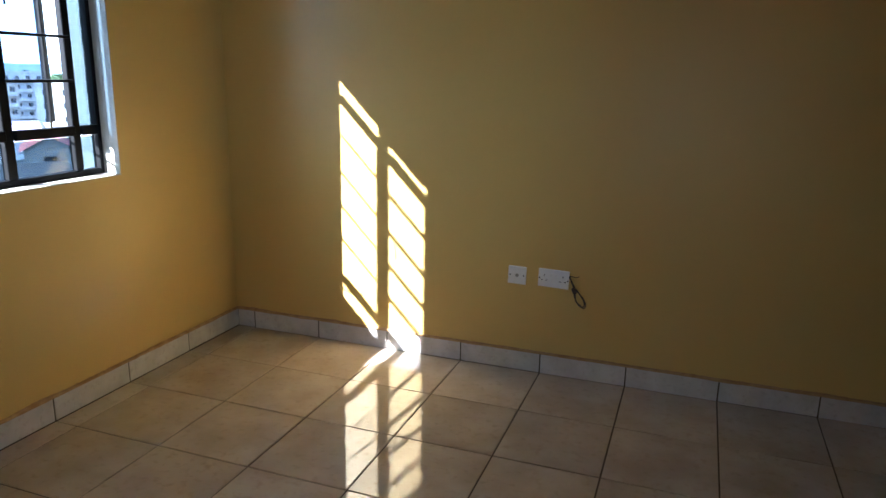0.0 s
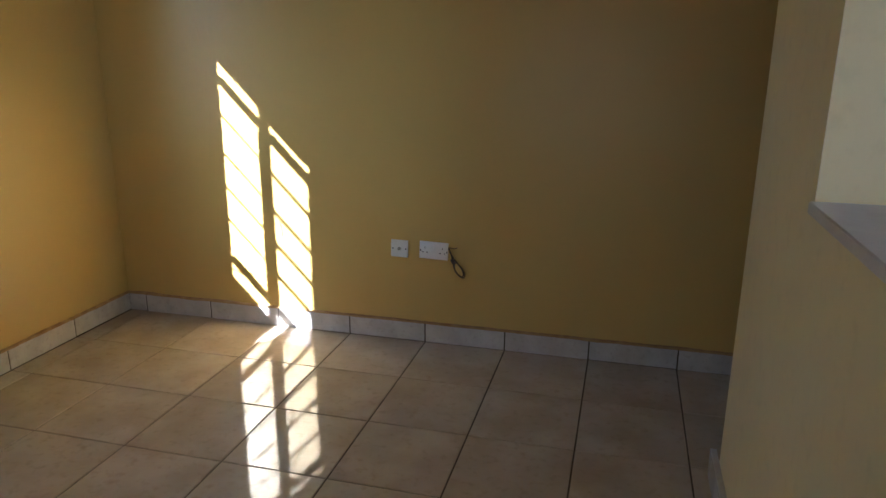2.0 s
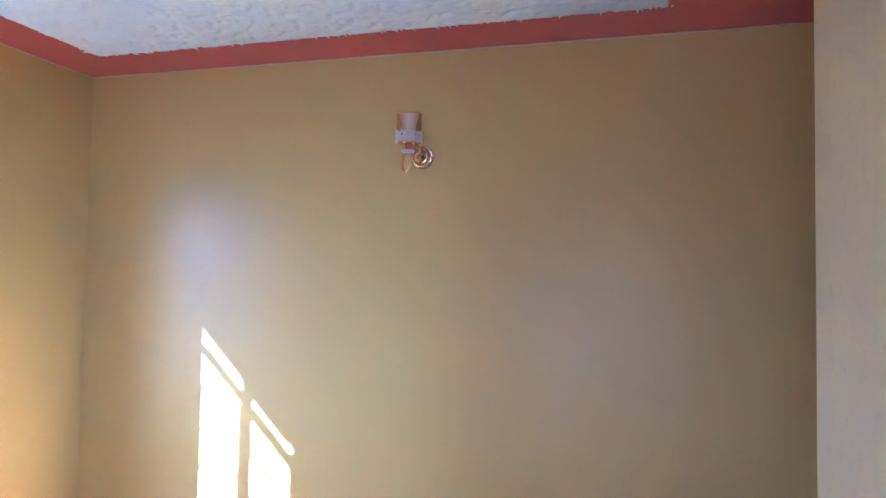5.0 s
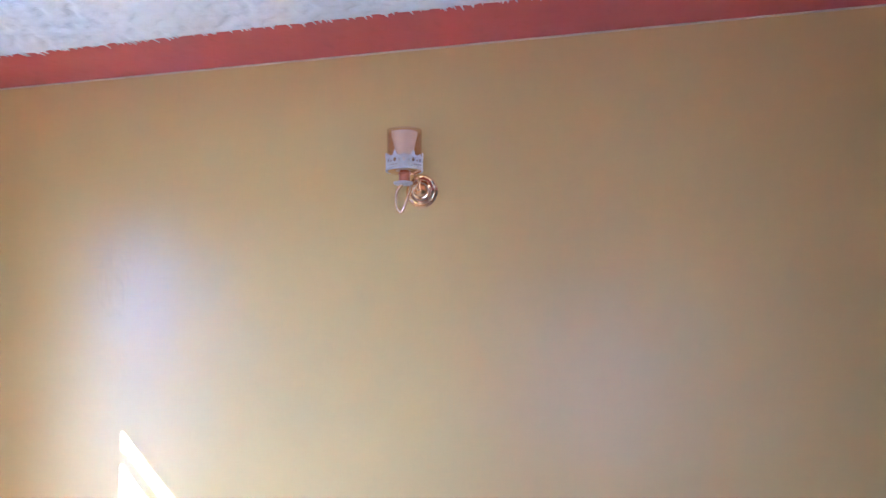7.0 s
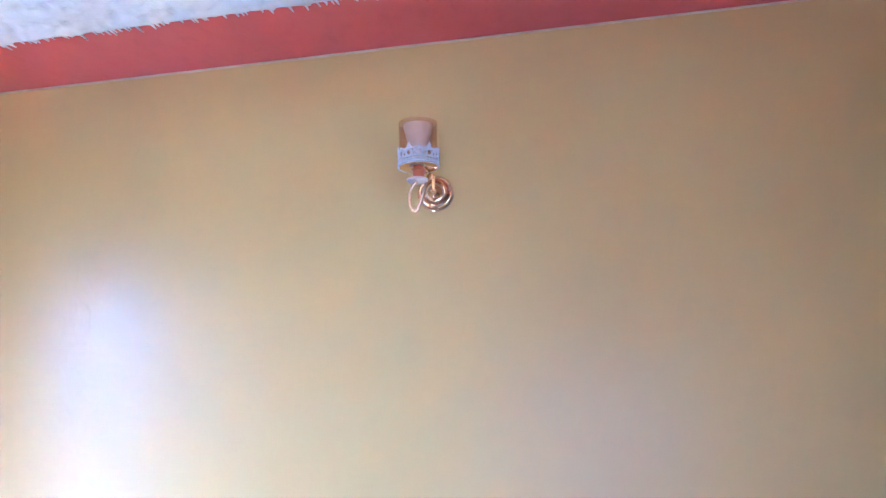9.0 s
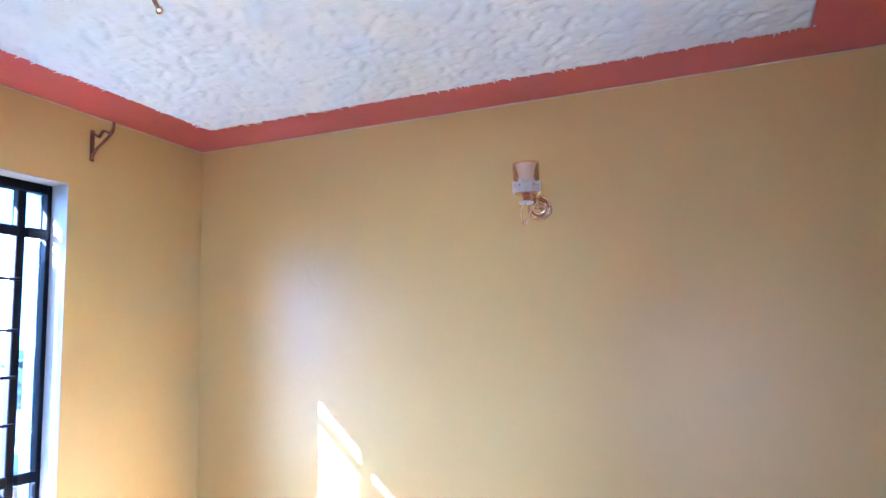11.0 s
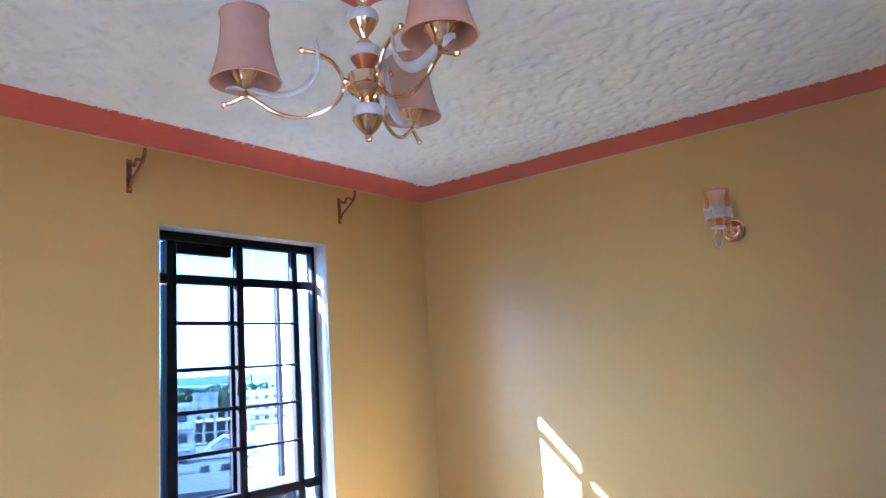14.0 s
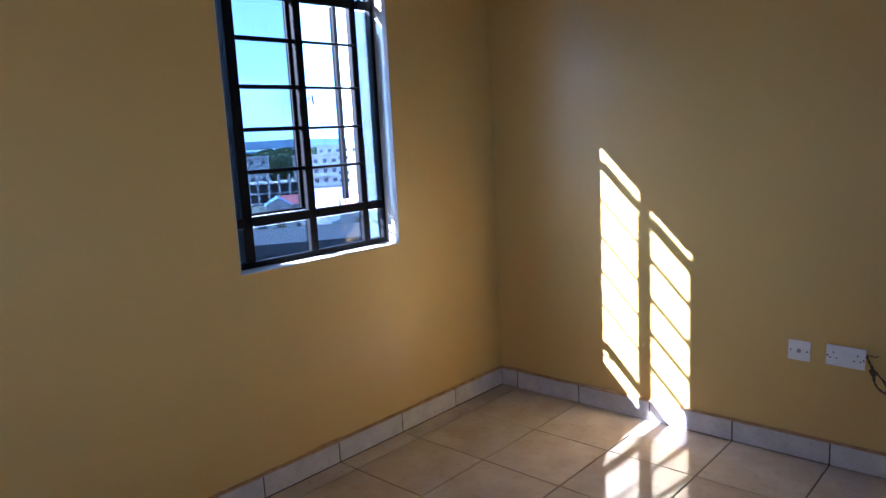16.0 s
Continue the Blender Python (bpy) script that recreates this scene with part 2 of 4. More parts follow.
M_FAR2 = material("hazed_farther_woods", (0.21, 0.29, 0.35), 1.0, second=(0.18, 0.26, 0.31), scale=0.01, fine=0.05, bump=0, spec=0.0)
M_HILL = material("ridge_haze_colour", (0.34, 0.43, 0.53), 1.0, second=(0.31, 0.40, 0.50), scale=0.003, fine=0.02, bump=0,
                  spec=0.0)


# ---------------- builders ----------------
def box(bm, x0, x1, y0, y1, z0, z1):
    vs = [bm.verts.new((x, y, z)) for x in (x0, x1) for y in (y0, y1) for z in (z0, z1)]
    made = [bm.faces.new([vs[i] for i in f]) for f in
            ((0, 1, 3, 2), (4, 6, 7, 5), (0, 4, 5, 1), (2, 3, 7, 6), (0, 2, 6, 4), (1, 5, 7, 3))]
    return vs, made


def bevel(bm, width, segments=1):
    bmesh.ops.bevel(bm, geom=list(bm.edges), offset=width, segments=segments, profile=0.5, affect="EDGES")


def part(name, bm, mat, parent=None, label="", smooth=False, at=None, kind=""):
    me = bpy.data.meshes.new(name)
    bmesh.ops.recalc_face_normals(bm, faces=bm.faces)
    bm.to_mesh(me)
    bm.free()
    me.materials.append(mat)
    if smooth:
        me.polygons.foreach_set("use_smooth", [True] * len(me.polygons))
        me.set_sharp_from_angle(angle=radians(38))
    ob = new(name, me)
    if parent:
        ob.parent = parent
    if at is not None:
        ob.matrix_basis = at
    return tagged(ob, label, kind=kind)


def boxes(name, spans, mat, parent=None, label="", edge=0.0, at=None, kind=""):
    bm = bmesh.new()
    for s in spans:
        box(bm, *s)
    if edge:
        bevel(bm, edge)
    return part(name, bm, mat, parent, label, at=at, kind=kind)


def empty(name, m, label, category, group=""):
    ob = new(name)
    ob.matrix_basis = m
    ob.empty_display_size = 0.05
    return tagged(ob, label, category, group)


def lathe(bm, outline, n=32, origin=(0, 0, 0)):
    """A turned body about z from (radius, height) pairs; a radius of 0 closes an end."""
    rings = []
    for r, z in outline:
        if r <= 1e-6:
            rings.append([bm.verts.new((origin[0], origin[1], origin[2] + z))])
        else:
            rings.append([bm.verts.new((origin[0] + r * math.cos(2 * math.pi * i / n),
                                        origin[1] + r * math.sin(2 * math.pi * i / n), origin[2] + z)) for i in range(n)])
    for a, b in zip(rings, rings[1:]):
        for i in range(n):
            j = (i + 1) % n
            if len(a) == 1 and len(b) == 1:
                continue
            if len(a) == 1:
                bm.faces.new((a[0], b[j], b[i]))
            elif len(b) == 1:
                bm.faces.new((a[i], a[j], b[0]))
            else:
                bm.faces.new((a[i], a[j], b[j], b[i]))


def tube(bm, points, radius, n=10, flat=1.0, taper=None):
    """A round or flattened bar along points, its ends closed."""
    pts = [Vector(p) for p in points]
    rings = []
    side = None
    for i, p in enumerate(pts):
        way = (pts[min(i + 1, len(pts) - 1)] - pts[max(i - 1, 0)]).normalized()
        if side is None:
            side = way.orthogonal().normalized()
            if abs(way.cross(Vector((0, 0, 1))).length) > 0.2:
                side = way.cross(Vector((0, 0, 1))).normalized()
        side = (side - way * side.dot(way)).normalized()
        up = way.cross(side)
        r = radius * (taper(i / (len(pts) - 1)) if taper else 1)
        rings.append([bm.verts.new(p + side * math.cos(2 * math.pi * k / n) * r * flat + up * math.sin(2 * math.pi * k / n) * r)
                      for k in range(n)])
    for a, b in zip(rings, rings[1:]):
        for k in range(n):
            bm.faces.new((a[k], a[(k + 1) % n], b[(k + 1) % n], b[k]))
    bm.faces.new(rings[0][::-1])
    bm.faces.new(rings[-1])


def smooth_line(points, steps=8):
    """Points on a smooth curve through those given."""
    p = [Vector(q) for q in points]
    p = [2 * p[0] - p[1]] + p + [2 * p[-1] - p[-2]]
    out = []
    for i in range(1, len(p) - 2):
        for k in range(steps):
            t = k / steps
            out.append(0.5 * (2 * p[i] + (p[i + 1] - p[i - 1]) * t + (2 * p[i - 1] - 5 * p[i] + 4 * p[i + 1] - p[i + 2]) * t * t
                              + (3 * p[i] - p[i - 1] - 3 * p[i + 1] + p[i + 2]) * t ** 3))
    return out + [p[-2]]


# ---------------- the room ----------------
H = 2.551                     # ceiling
EAST = 2.995                  # face of the pale partition
FAR_E, FAR_S = 4.40, -4.62
BX0, BX1, BZ0, BZ1 = 1.3, 2.8, 0.25, 1.75              # unseen opening added in the south wall for the lamp
KY0, KY1 = -4.2, -3.2                                # unseen opening added in the east wall, letting skylight in
SPLIT = -0.93                 # where the partition ends
HATCH = -1.61                 # where the serving hatch begins
WY0, WY1, WZ0, WZ1 = -1.625, -0.752, 0.937, 2.245   # window opening

tagged(boxes("wall_north", [(-0.2, FAR_E, 0, 0.2, 0, H)], M_WALL), "yellow painted plaster wall with a soft sheen",
       "wall", kind="structure")
tagged(boxes("wall_west", [(-0.2, 0, FAR_S, WY0, 0, H), (-0.2, 0, WY1, 0, 0, H), (-0.2, 0, WY0, WY1, 0, WZ0),
                           (-0.2, 0, WY0, WY1, WZ1, H)], M_WALL),
       "yellow painted plaster wall around the window", "wall", kind="structure")
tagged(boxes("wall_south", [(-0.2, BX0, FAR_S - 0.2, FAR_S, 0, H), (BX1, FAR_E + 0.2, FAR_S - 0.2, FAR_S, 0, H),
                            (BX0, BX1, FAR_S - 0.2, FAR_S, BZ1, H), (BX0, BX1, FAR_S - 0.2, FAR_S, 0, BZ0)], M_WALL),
       "yellow painted plaster wall with an added unseen opening for a lamp", "wall", kind="structure")
# opaque pleated sheet, added out of view to close the lamp's opening
backing_mesh = bmesh.new()
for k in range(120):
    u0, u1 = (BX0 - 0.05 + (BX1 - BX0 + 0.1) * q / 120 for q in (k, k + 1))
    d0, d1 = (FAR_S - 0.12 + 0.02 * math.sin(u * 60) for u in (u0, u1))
    backing_mesh.faces.new([backing_mesh.verts.new(v) for v in ((u0, d0, BZ0 - 0.05), (u1, d1, BZ0 - 0.05), (u1, d1, BZ1 + 0.05), (u0, d0, BZ1 + 0.05))])
tagged(part("lamp_backing", backing_mesh, M_PALE), "pale opaque sheet added unseen behind the south lamp", "blind", kind="structure")
# the gap in this wall is added out of view to light the room
tagged(boxes("wall_east", [(FAR_E, FAR_E + 0.2, FAR_S, KY0, 0, H), (FAR_E, FAR_E + 0.2, KY1, 0.2, 0, H), (FAR_E, FAR_E + 0.2, KY0, KY1, 0, 1.0),
                            (FAR_E, FAR_E + 0.2, KY0, KY1, 2.3, H)], M_GREY), "pale painted wall of the kitchen", "wall",
       kind="structure")
tagged(boxes("wall_partition", [(EAST, EAST + 0.15, HATCH, SPLIT, 0, H), (EAST, EAST + 0.15, FAR_S, HATCH, 0, 1.085),
                                (EAST, EAST + 0.15, FAR_S, HATCH, 2.3, H)], M_PALE),
       "pale cream painted partition with a serving hatch", "wall", kind="structure")
tagged(boxes("wall_kitchen", [(EAST + 0.15, FAR_E, HATCH, HATCH + 0.1, 0, H)], M_GREY), "grey-white painted kitchen wall",
       "wall", kind="structure")
tagged(boxes("ceiling", [(-0.2, FAR_E + 0.2, FAR_S - 0.2, 0.2, H, H + 0.15)], M_RED),
       "ceiling painted glossy red along its border and in a square round the chandelier", "ceiling", kind="structure")
tagged(boxes("floor", [(-0.2, FAR_E + 0.2, FAR_S - 0.2, 0.2, -0.2, -0.004)], M_GROUT), "dark grouted tiled floor", "floor",
       kind="structure")
floor_ob = bpy.data.objects["floor"]

# white lining of the window reveal and its sill, a few millimetres inside the opening
bm = bmesh.new()
e = 0.004
box(bm, -0.2, 0.002, WY1 - e, WY1, WZ0 + e, WZ1 - e)
box(bm, -0.2, 0.002, WY0, WY0 + e, WZ0 + e, WZ1 - e)
box(bm, -0.2, 0.002, WY0, WY1, WZ1 - e, WZ1)
box(bm, -0.2, 0.004, WY0, WY1, WZ0, WZ0 + e)
tagged(part("window_reveal", bm, M_REVEAL), "white painted plaster reveal of the window", "window reveal", kind="structure")

# the serving counter
counter = boxes("counter_top", [(EAST - 0.012, EAST + 0.75, FAR_S + 0.01, HATCH - 0.003, 1.086, 1.112)], M_COUNTER, edge=0.003)
tagged(counter, "grey tiled serving counter set in the wall hatch", "counter")

# ragged white plaster on the ceiling
RX0, RX1, RY0, RY1 = 1.34, 1.962, -2.412, -1.83     # the red square
PX0, PX1, PY0, PY1 = 0.285, 2.68, -4.32, -0.275


def ragged(u, k):
    base = 0.006 * noise.noise(Vector((u * 9, k, 0))) + 0.005 * noise.noise(Vector((u * 35, k, 3)))
    s = noise.noise(Vector((u * 41, k * 3.3, 7)))
    return base + (min(0.009, 0.012 * (s - 0.22) / 0.2) if s > 0.22 else 0)


def plaster_height(x, y):
    """Soft lumps with long shallow dents, drawn by the trowel along one way, and a few deep pits."""
    u, v = 0.53 * x - 0.85 * y, 0.85 * x + 0.53 * y
    w = 0.7 * noise.noise(Vector((x * 9, y * 9, 2)))
    lump = 0.5 + 0.55 * noise.noise(Vector((u * 19 + w, v * 24, 0))) + 0.35 * noise.noise(Vector((u * 42, v * 50, 4)))
    dent = noise.noise(Vector((u * 17 + 2 * w, v * 33 + w, 9)))
    pit = noise.noise(Vector((u * 36, v * 50, 15)))
    z = H - 0.006 - 0.0032 * max(0.0, lump)
    if dent > 0.24:
        z += min(0.0065, 0.060 * (dent - 0.24))
    if pit > 0.50:
        z += 0.007
    return z


bm = bmesh.new()
step = 0.010
nx, ny = round((PX1 - PX0) / step), round((PY1 - PY0) / step)
grid = {}
ix0, ix1 = round((RX0 - PX0) / step), round((RX1 - PX0) / step)
iy0, iy1 = round((RY0 - PY0) / step), round((RY1 - PY0) / step)
for i in range(nx + 1):
    for j in range(ny + 1):
        if ix0 < i < ix1 and iy0 < j < iy1:
            continue
        x, y = PX0 + i * step, PY0 + j * step
        edge = i in (0, nx) or j in (0, ny)
        hole = (i in (ix0, ix1) and iy0 <= j <= iy1) or (j in (iy0, iy1) and ix0 <= i <= ix1)
        if j == ny:
            y += ragged(x, 1.0)
        if j == 0:
            y -= ragged(x, 2.0)
        if i == 0:
            x -= ragged(y, 3.0)
        if i == nx:
            x += 0.3 * ragged(y, 4.0) + 0.012 * math.sin(y * 2.2)
        if hole:
            if i == ix0: x += 0.3 * ragged(y, 5.0)
            if i == ix1: x -= 0.3 * ragged(y, 6.0)
            if j == iy0: y += 0.3 * ragged(x, 7.0)
            if j == iy1: y -= 0.3 * ragged(x, 8.0)
        z = H - 0.0012 if (edge or hole) else plaster_height(x, y)
        grid[i, j] = bm.verts.new((x, y, min(z, H - 0.001)))
for i in range(nx):
    for j in range(ny):
        q = [grid.get(c) for c in ((i, j), (i, j + 1), (i + 1, j + 1), (i + 1, j))]
        if all(q) and not (ix0 <= i < ix1 and iy0 <= j < iy1):
            bm.faces.new(q)
# thin drips of plaster over the red border
drip = random.Random(4)
for side in ("north", "west"):
    u = 0.30 if side == "north" else 0.32
    while u < (2.66 if side == "north" else 3.6):
        u += drip.choice((0.010, 0.018, 0.028, 0.045)) * drip.uniform(0.7, 1.3)
        w, d = drip.uniform(0.0016, 0.0036), drip.uniform(0.005, 0.013) if drip.random() < 0.8 else drip.uniform(0.014, 0.028)
        lean = drip.uniform(-0.003, 0.003)
        pts = ((-w * 1.6, -0.008), (w * 1.6, -0.008), (w * 0.7 + lean / 2, d * 0.6), (lean + w * 0.5, d), (lean - w * 0.4, d), (-w * 0.7 + lean / 2, d * 0.6))
        if side == "north":
            q = [(u + a, PY1 + ragged(u, 1.0) + b) for a, b in pts]
        else:
            q = [(PX0 - ragged(-u, 3.0) - b, -u + a) for a, b in pts]
        lo = [bm.verts.new((a, b, H - 0.0022)) for a, b in q]
        up = [bm.verts.new((a, b, H)) for a, b in q]
        bm.faces.new(lo)
        for k in range(6):
            bm.faces.new((lo[k], up[k], up[(k + 1) % 6], lo[(k + 1) % 6]))
me = bpy.data.meshes.new("ceiling_plaster")
bm.to_mesh(me)
bm.free()
me.materials.append(M_PLASTER)
me.polygons.foreach_set("use_smooth", [True] * len(me.polygons))
plaster = new("ceiling_plaster", me)
tagged(plaster, "rough white textured ceiling plaster with ragged dripping edges", "ceiling plaster", kind="structure")


def scar(cx, cz, w, h, seed, depth=0.0035):
    """Trowel marks under the paint of the north wall."""
    b = bmesh.new()
    n = 44
    g = {}
    for i in range(n + 1):
        for j in range(n + 1):
            u, v = 2 * i / n - 1, 2 * j / n - 1
            fade = max(0.0, 1 - (u * u + v * v)) ** 0.7
            p = Vector((u * 2.2 + v * 1.1, v * 1.6 - u * 0.6, seed))
            r = 1 - 3.2 * abs(noise.noise(p))
            k = fade * (0.25 + 0.6 * max(0, r) + 0.25 * noise.noise(p * 3.1))
            g[i, j] = b.verts.new((cx + u * w / 2, 0.0008 - depth * max(0.0, k) if fade > 0 else 0.002, cz + v * h / 2))
    for i in range(n):
        for j in range(n):
            b.faces.new((g[i, j], g[i + 1, j], g[i + 1, j + 1], g[i, j + 1]))
    o = part("wall_scar", b, M_WALL, bpy.data.objects["wall_north"], smooth=True)
    return o


scar(0.63, 1.86, 0.20, 0.34, 3)
scar(0.60, 1.55, 0.26, 0.36, 8, 0.002)
scar(0.95, 1.30, 0.20, 0.22, 5, 0.0015)

# thin uneven paint bead where walls meet the ceiling
bm = bmesh.new()


def bead(points, r):
    pts = [Vector(p) + Vector((0, 0, 0.0015 * noise.noise(Vector(p) * 11))) for p in points]
    tube(bm, pts, r, 5)


bead([(k * 0.05, -0.002, H - 0.003) for k in range(0, 64)], 0.0036)
bead([(0.002, -k * 0.05, H - 0.003) for k in range(0, 90)], 0.0036)
tagged(part("trim_ceiling", bm, material("cream_bead", (0.62, 0.49, 0.29), 0.5, scale=9, fine=40, bump=0.2)), "thin uneven bead of cream paint along the top of the walls", "trim", kind="structure")

# ---------------- window ----------------
FX = -0.10
window = boxes("window_frame", [
    (FX - 0.02, FX + 0.02, WY0 + e, WY0 + 0.035, WZ0 + 0.004, WZ1 - 0.004),
    (FX - 0.02, FX + 0.02, WY1 - 0.024, WY1 - e, WZ0 + 0.004, WZ1 - 0.004),
    (FX - 0.02, FX + 0.02, WY0 + 0.035, WY1 - 0.024, WZ1 - 0.042, WZ1 - 0.004),
    (FX - 0.02, FX + 0.02, WY0 + 0.035, WY1 - 0.024, WZ0 + 0.004, WZ0 + 0.028)], M_BLACK, edge=0.003)
win = empty("window_1", Matrix.Identity(4), "black steel casement window with a burglar grille, one sash open outwards", "window")
win["kind"] = "structure"
window.parent = win
P1, P2, P3 = -1.518, -1.189, -0.879
for y, w, dep in ((P1, 0.046, 0.037), (P2, 0.040, 0.016), (P3, 0.036, 0.016)):
    boxes("mullion", [(FX - dep, FX + 0.016, y - w / 2, y + w / 2, WZ0 + 0.028, WZ1 - 0.042)], M_BLACK, win, edge=0.003)
YS = (WY0 + 0.035, P1 - 0.023, P1 + 0.023, P2 - 0.020, P2 + 0.020, P3 - 0.018, P3 + 0.018, WY1 - 0.024)
BAYS = list(zip(YS[::2], YS[1::2]))
for a, b in BAYS:
    boxes("transom", [(FX + 0.004, FX + 0.030, a, b, 2.024, 2.063)], M_BLACK, win, edge=0.003)
    boxes("transom", [(FX + 0.004, FX + 0.030, a, b, 1.110, 1.150)], M_BLACK, win, edge=0.003)
RODS = (1.862, 1.672, 1.501, 1.330)
for z in RODS:
    bm = bmesh.new()
    tube(bm, [(FX + 0.021, YS[4] - 0.012, z), (FX + 0.021, P3, z)], 0.0062, 8)
    part("grille_rod", bm, M_BLACK, win, smooth=True)
# closed sash of the first bay with its glazing bars
a, b = BAYS[1]
boxes("sash", [(FX - 0.034, FX - 0.017, a - 0.008, a + 0.014, 1.15, 2.064), (FX - 0.034, FX - 0.017, b - 0.014, b + 0.008, 1.15, 2.064),
               (FX - 0.034, FX - 0.017, a + 0.014, b - 0.014, 2.052, 2.064), (FX - 0.034, FX - 0.017, a + 0.014, b - 0.014, 1.15, 1.160)],
      M_BLACK, win)
for z in RODS:
    boxes("glazing_bar", [(FX - 0.002, FX + 0.016, a, b, z - 0.007, z + 0.010)], M_BLACK, win, edge=0.002)
# dark vent flap at the top of the first bay
boxes("vent_flap", [(FX - 0.05, FX - 0.018, a, b, 2.160, 2.204)], M_BRONZE, win, "rusty brown vent flap")
# panes


def pane(name, y0, y1, z0, z1, x, parent):
    bm = bmesh.new()
    box(bm, x - 0.0015, x + 0.0015, y0, y1, z0, z1)
    ob = part(name, bm, M_GLASS, parent)
    ob.visible_shadow = False
    return ob


for k, (a, b) in enumerate(BAYS):
    pane("pane", a, b, 2.062, WZ1 - 0.042, FX - 0.006, win)
    pane("pane", a, b, WZ0 + 0.028, 1.104, FX - 0.006, win)
    if k in (0, 3):
        pane("pane", a, b, 1.148, 2.022, FX - 0.006, win).visible_shadow = k == 3
    if k == 1:
        zs = (1.160,) + RODS[::-1] + (2.052,)
        for z0, z1 in zip(zs, zs[1:]):
            pane("pane", a + 0.014, b - 0.014, z0 + (0.002 if z0 > 1.2 else 0), z1 - (0.002 if z1 < 1.9 else 0), FX - 0.0285, win)
# the open sash
sash_at = pose(FX - 0.016, P2 + 0.012, 0) @ Matrix.Rotation(radians(15), 4, "Z")
W = 0.292
sash = boxes("open_sash", [(-0.008, 0.008, 0, 0.012, 1.15, 2.045), (-0.012, 0.012, W - 0.026, W, 1.165, 2.045)],
             M_BLACK, win, at=sash_at, edge=0.002)
ob = pane("pane", 0.012, W - 0.026, 1.164, 2.040, 0, sash)
ob.data.materials[0] = M_DUSTY
bm = bmesh.new()
tube(bm, [(FX + 0.02, P2 - 0.03, 1.62), (FX + 0.03, P2 - 0.032, 1.625), (FX + 0.034, P2 - 0.036, 1.60), (FX + 0.034, P2 - 0.038, 1.55)], 0.005, 8)
part("sash_handle", bm, M_BLACK, win, "black sash handle", smooth=True)
bm = bmesh.new()
tube(bm, [(FX + 0.02, P2 + 0.02, 1.62), (FX + 0.03, P2 + 0.035, 1.64), (FX + 0.03, P2 + 0.04, 1.60)], 0.004, 8)
part("sash_handle", bm, M_BLACK, win, smooth=True)
bm = bmesh.new()
tube(bm, [(FX + 0.024, -1.01, 1.14), (FX + 0.03, -1.01, 1.175)], 0.004, 8)
part("stay_peg", bm, M_GOLD, win, "pale metal stay peg", smooth=True)
bm = bmesh.new()
tube(bm, [(FX - 0.02, -1.00, 1.14), (FX - 0.20, -0.86, 1.15)], 0.004, 6, flat=2)
part("window_stay", bm, M_BLACK, win)


# ---------------- curtain brackets ----------------
def curtain_bracket(y, zt):
    b = empty("curtain_bracket", pose(0.0, y, zt), "bronze curtain rod bracket with scrolled cups fixed above the window",
              "curtain bracket", "curtain brackets above the window")
    bm = bmesh.new()
    box(bm, 0.001, 0.006, -0.011, 0.011, -0.132, 0.0)
    bevel(bm, 0.002)
    part("backplate", bm, M_BRONZE, b)
    bm = bmesh.new()
    tube(bm, smooth_line([(0.006, 0, -0.012), (0.025, 0, -0.024), (0.04, 0, -0.034), (0.052, 0, -0.022), (0.066, 0, -0.012),
                          (0.082, 0, -0.018), (0.097, 0, -0.026), (0.112, 0, -0.016), (0.118, 0, 0.004)]), 0.0045, 8, flat=1.9)
    part("cup_rail", bm, M_BRONZE, b, smooth=True)
    bm = bmesh.new()
    tube(bm, smooth_line([(0.006, 0, -0.108), (0.030, 0, -0.082), (0.062, 0, -0.060), (0.100, 0, -0.034), (0.116, 0, -0.012)]),
         0.0045, 8, flat=1.7)
    part("strut", bm, M_BRONZE, b, smooth=True)
    for z in (-0.012, -0.118):
        bm = bmesh.new()
        lathe(bm, [(0.005, 0), (0.005, 0.002), (0.002, 0.004), (0, 0.004)], 12)
        part("screw", bm, M_GOLD, b, smooth=True, at=pose(0.006, 0, z, 0, 90, 0))
    bm = bmesh.new()
    tube(bm, [(0.118, 0, 0.0), (0.118, 0, 0.016)], 0.006, 8)
    part("rod_stop", bm, M_BRONZE, b, smooth=True)


curtain_bracket(-0.652, 2.488)
curtain_bracket(-1.746, 2.482)


# ---------------- sockets ----------------
def plate(bm, w, h, d=0.009):
    vs, fs = box(bm, -w / 2, w / 2, -d, 0, -h / 2, h / 2)
    bevel(bm, 0.003, 2)


aerial = empty("aerial_socket", pose(1.590, -0.001, 0.474, 0, 1.0, 0), "white plastic aerial wall plate with a round outlet", "wall socket")
bm = bmesh.new(); plate(bm, 0.086, 0.086)
part("faceplate", bm, M_PLASTIC, aerial)
bm = bmesh.new(); lathe(bm, [(0.0085, 0), (0.0085, 0.003), (0.006, 0.004), (0.006, 0.001), (0, 0.001)], 20)
part("outlet_ring", bm, material("ring_metal", (0.35, 0.34, 0.32), 0.3, 0.8, bump=0), aerial, smooth=True, at=pose(0, -0.009, 0, 90))
for x in (-0.032, 0.032):
    bm = bmesh.new(); lathe(bm, [(0.0035, 0), (0.0035, 0.001), (0, 0.0012)], 12)
    part("screw", bm, M_DARK, aerial, smooth=True, at=pose(x, -0.009, 0, 90))

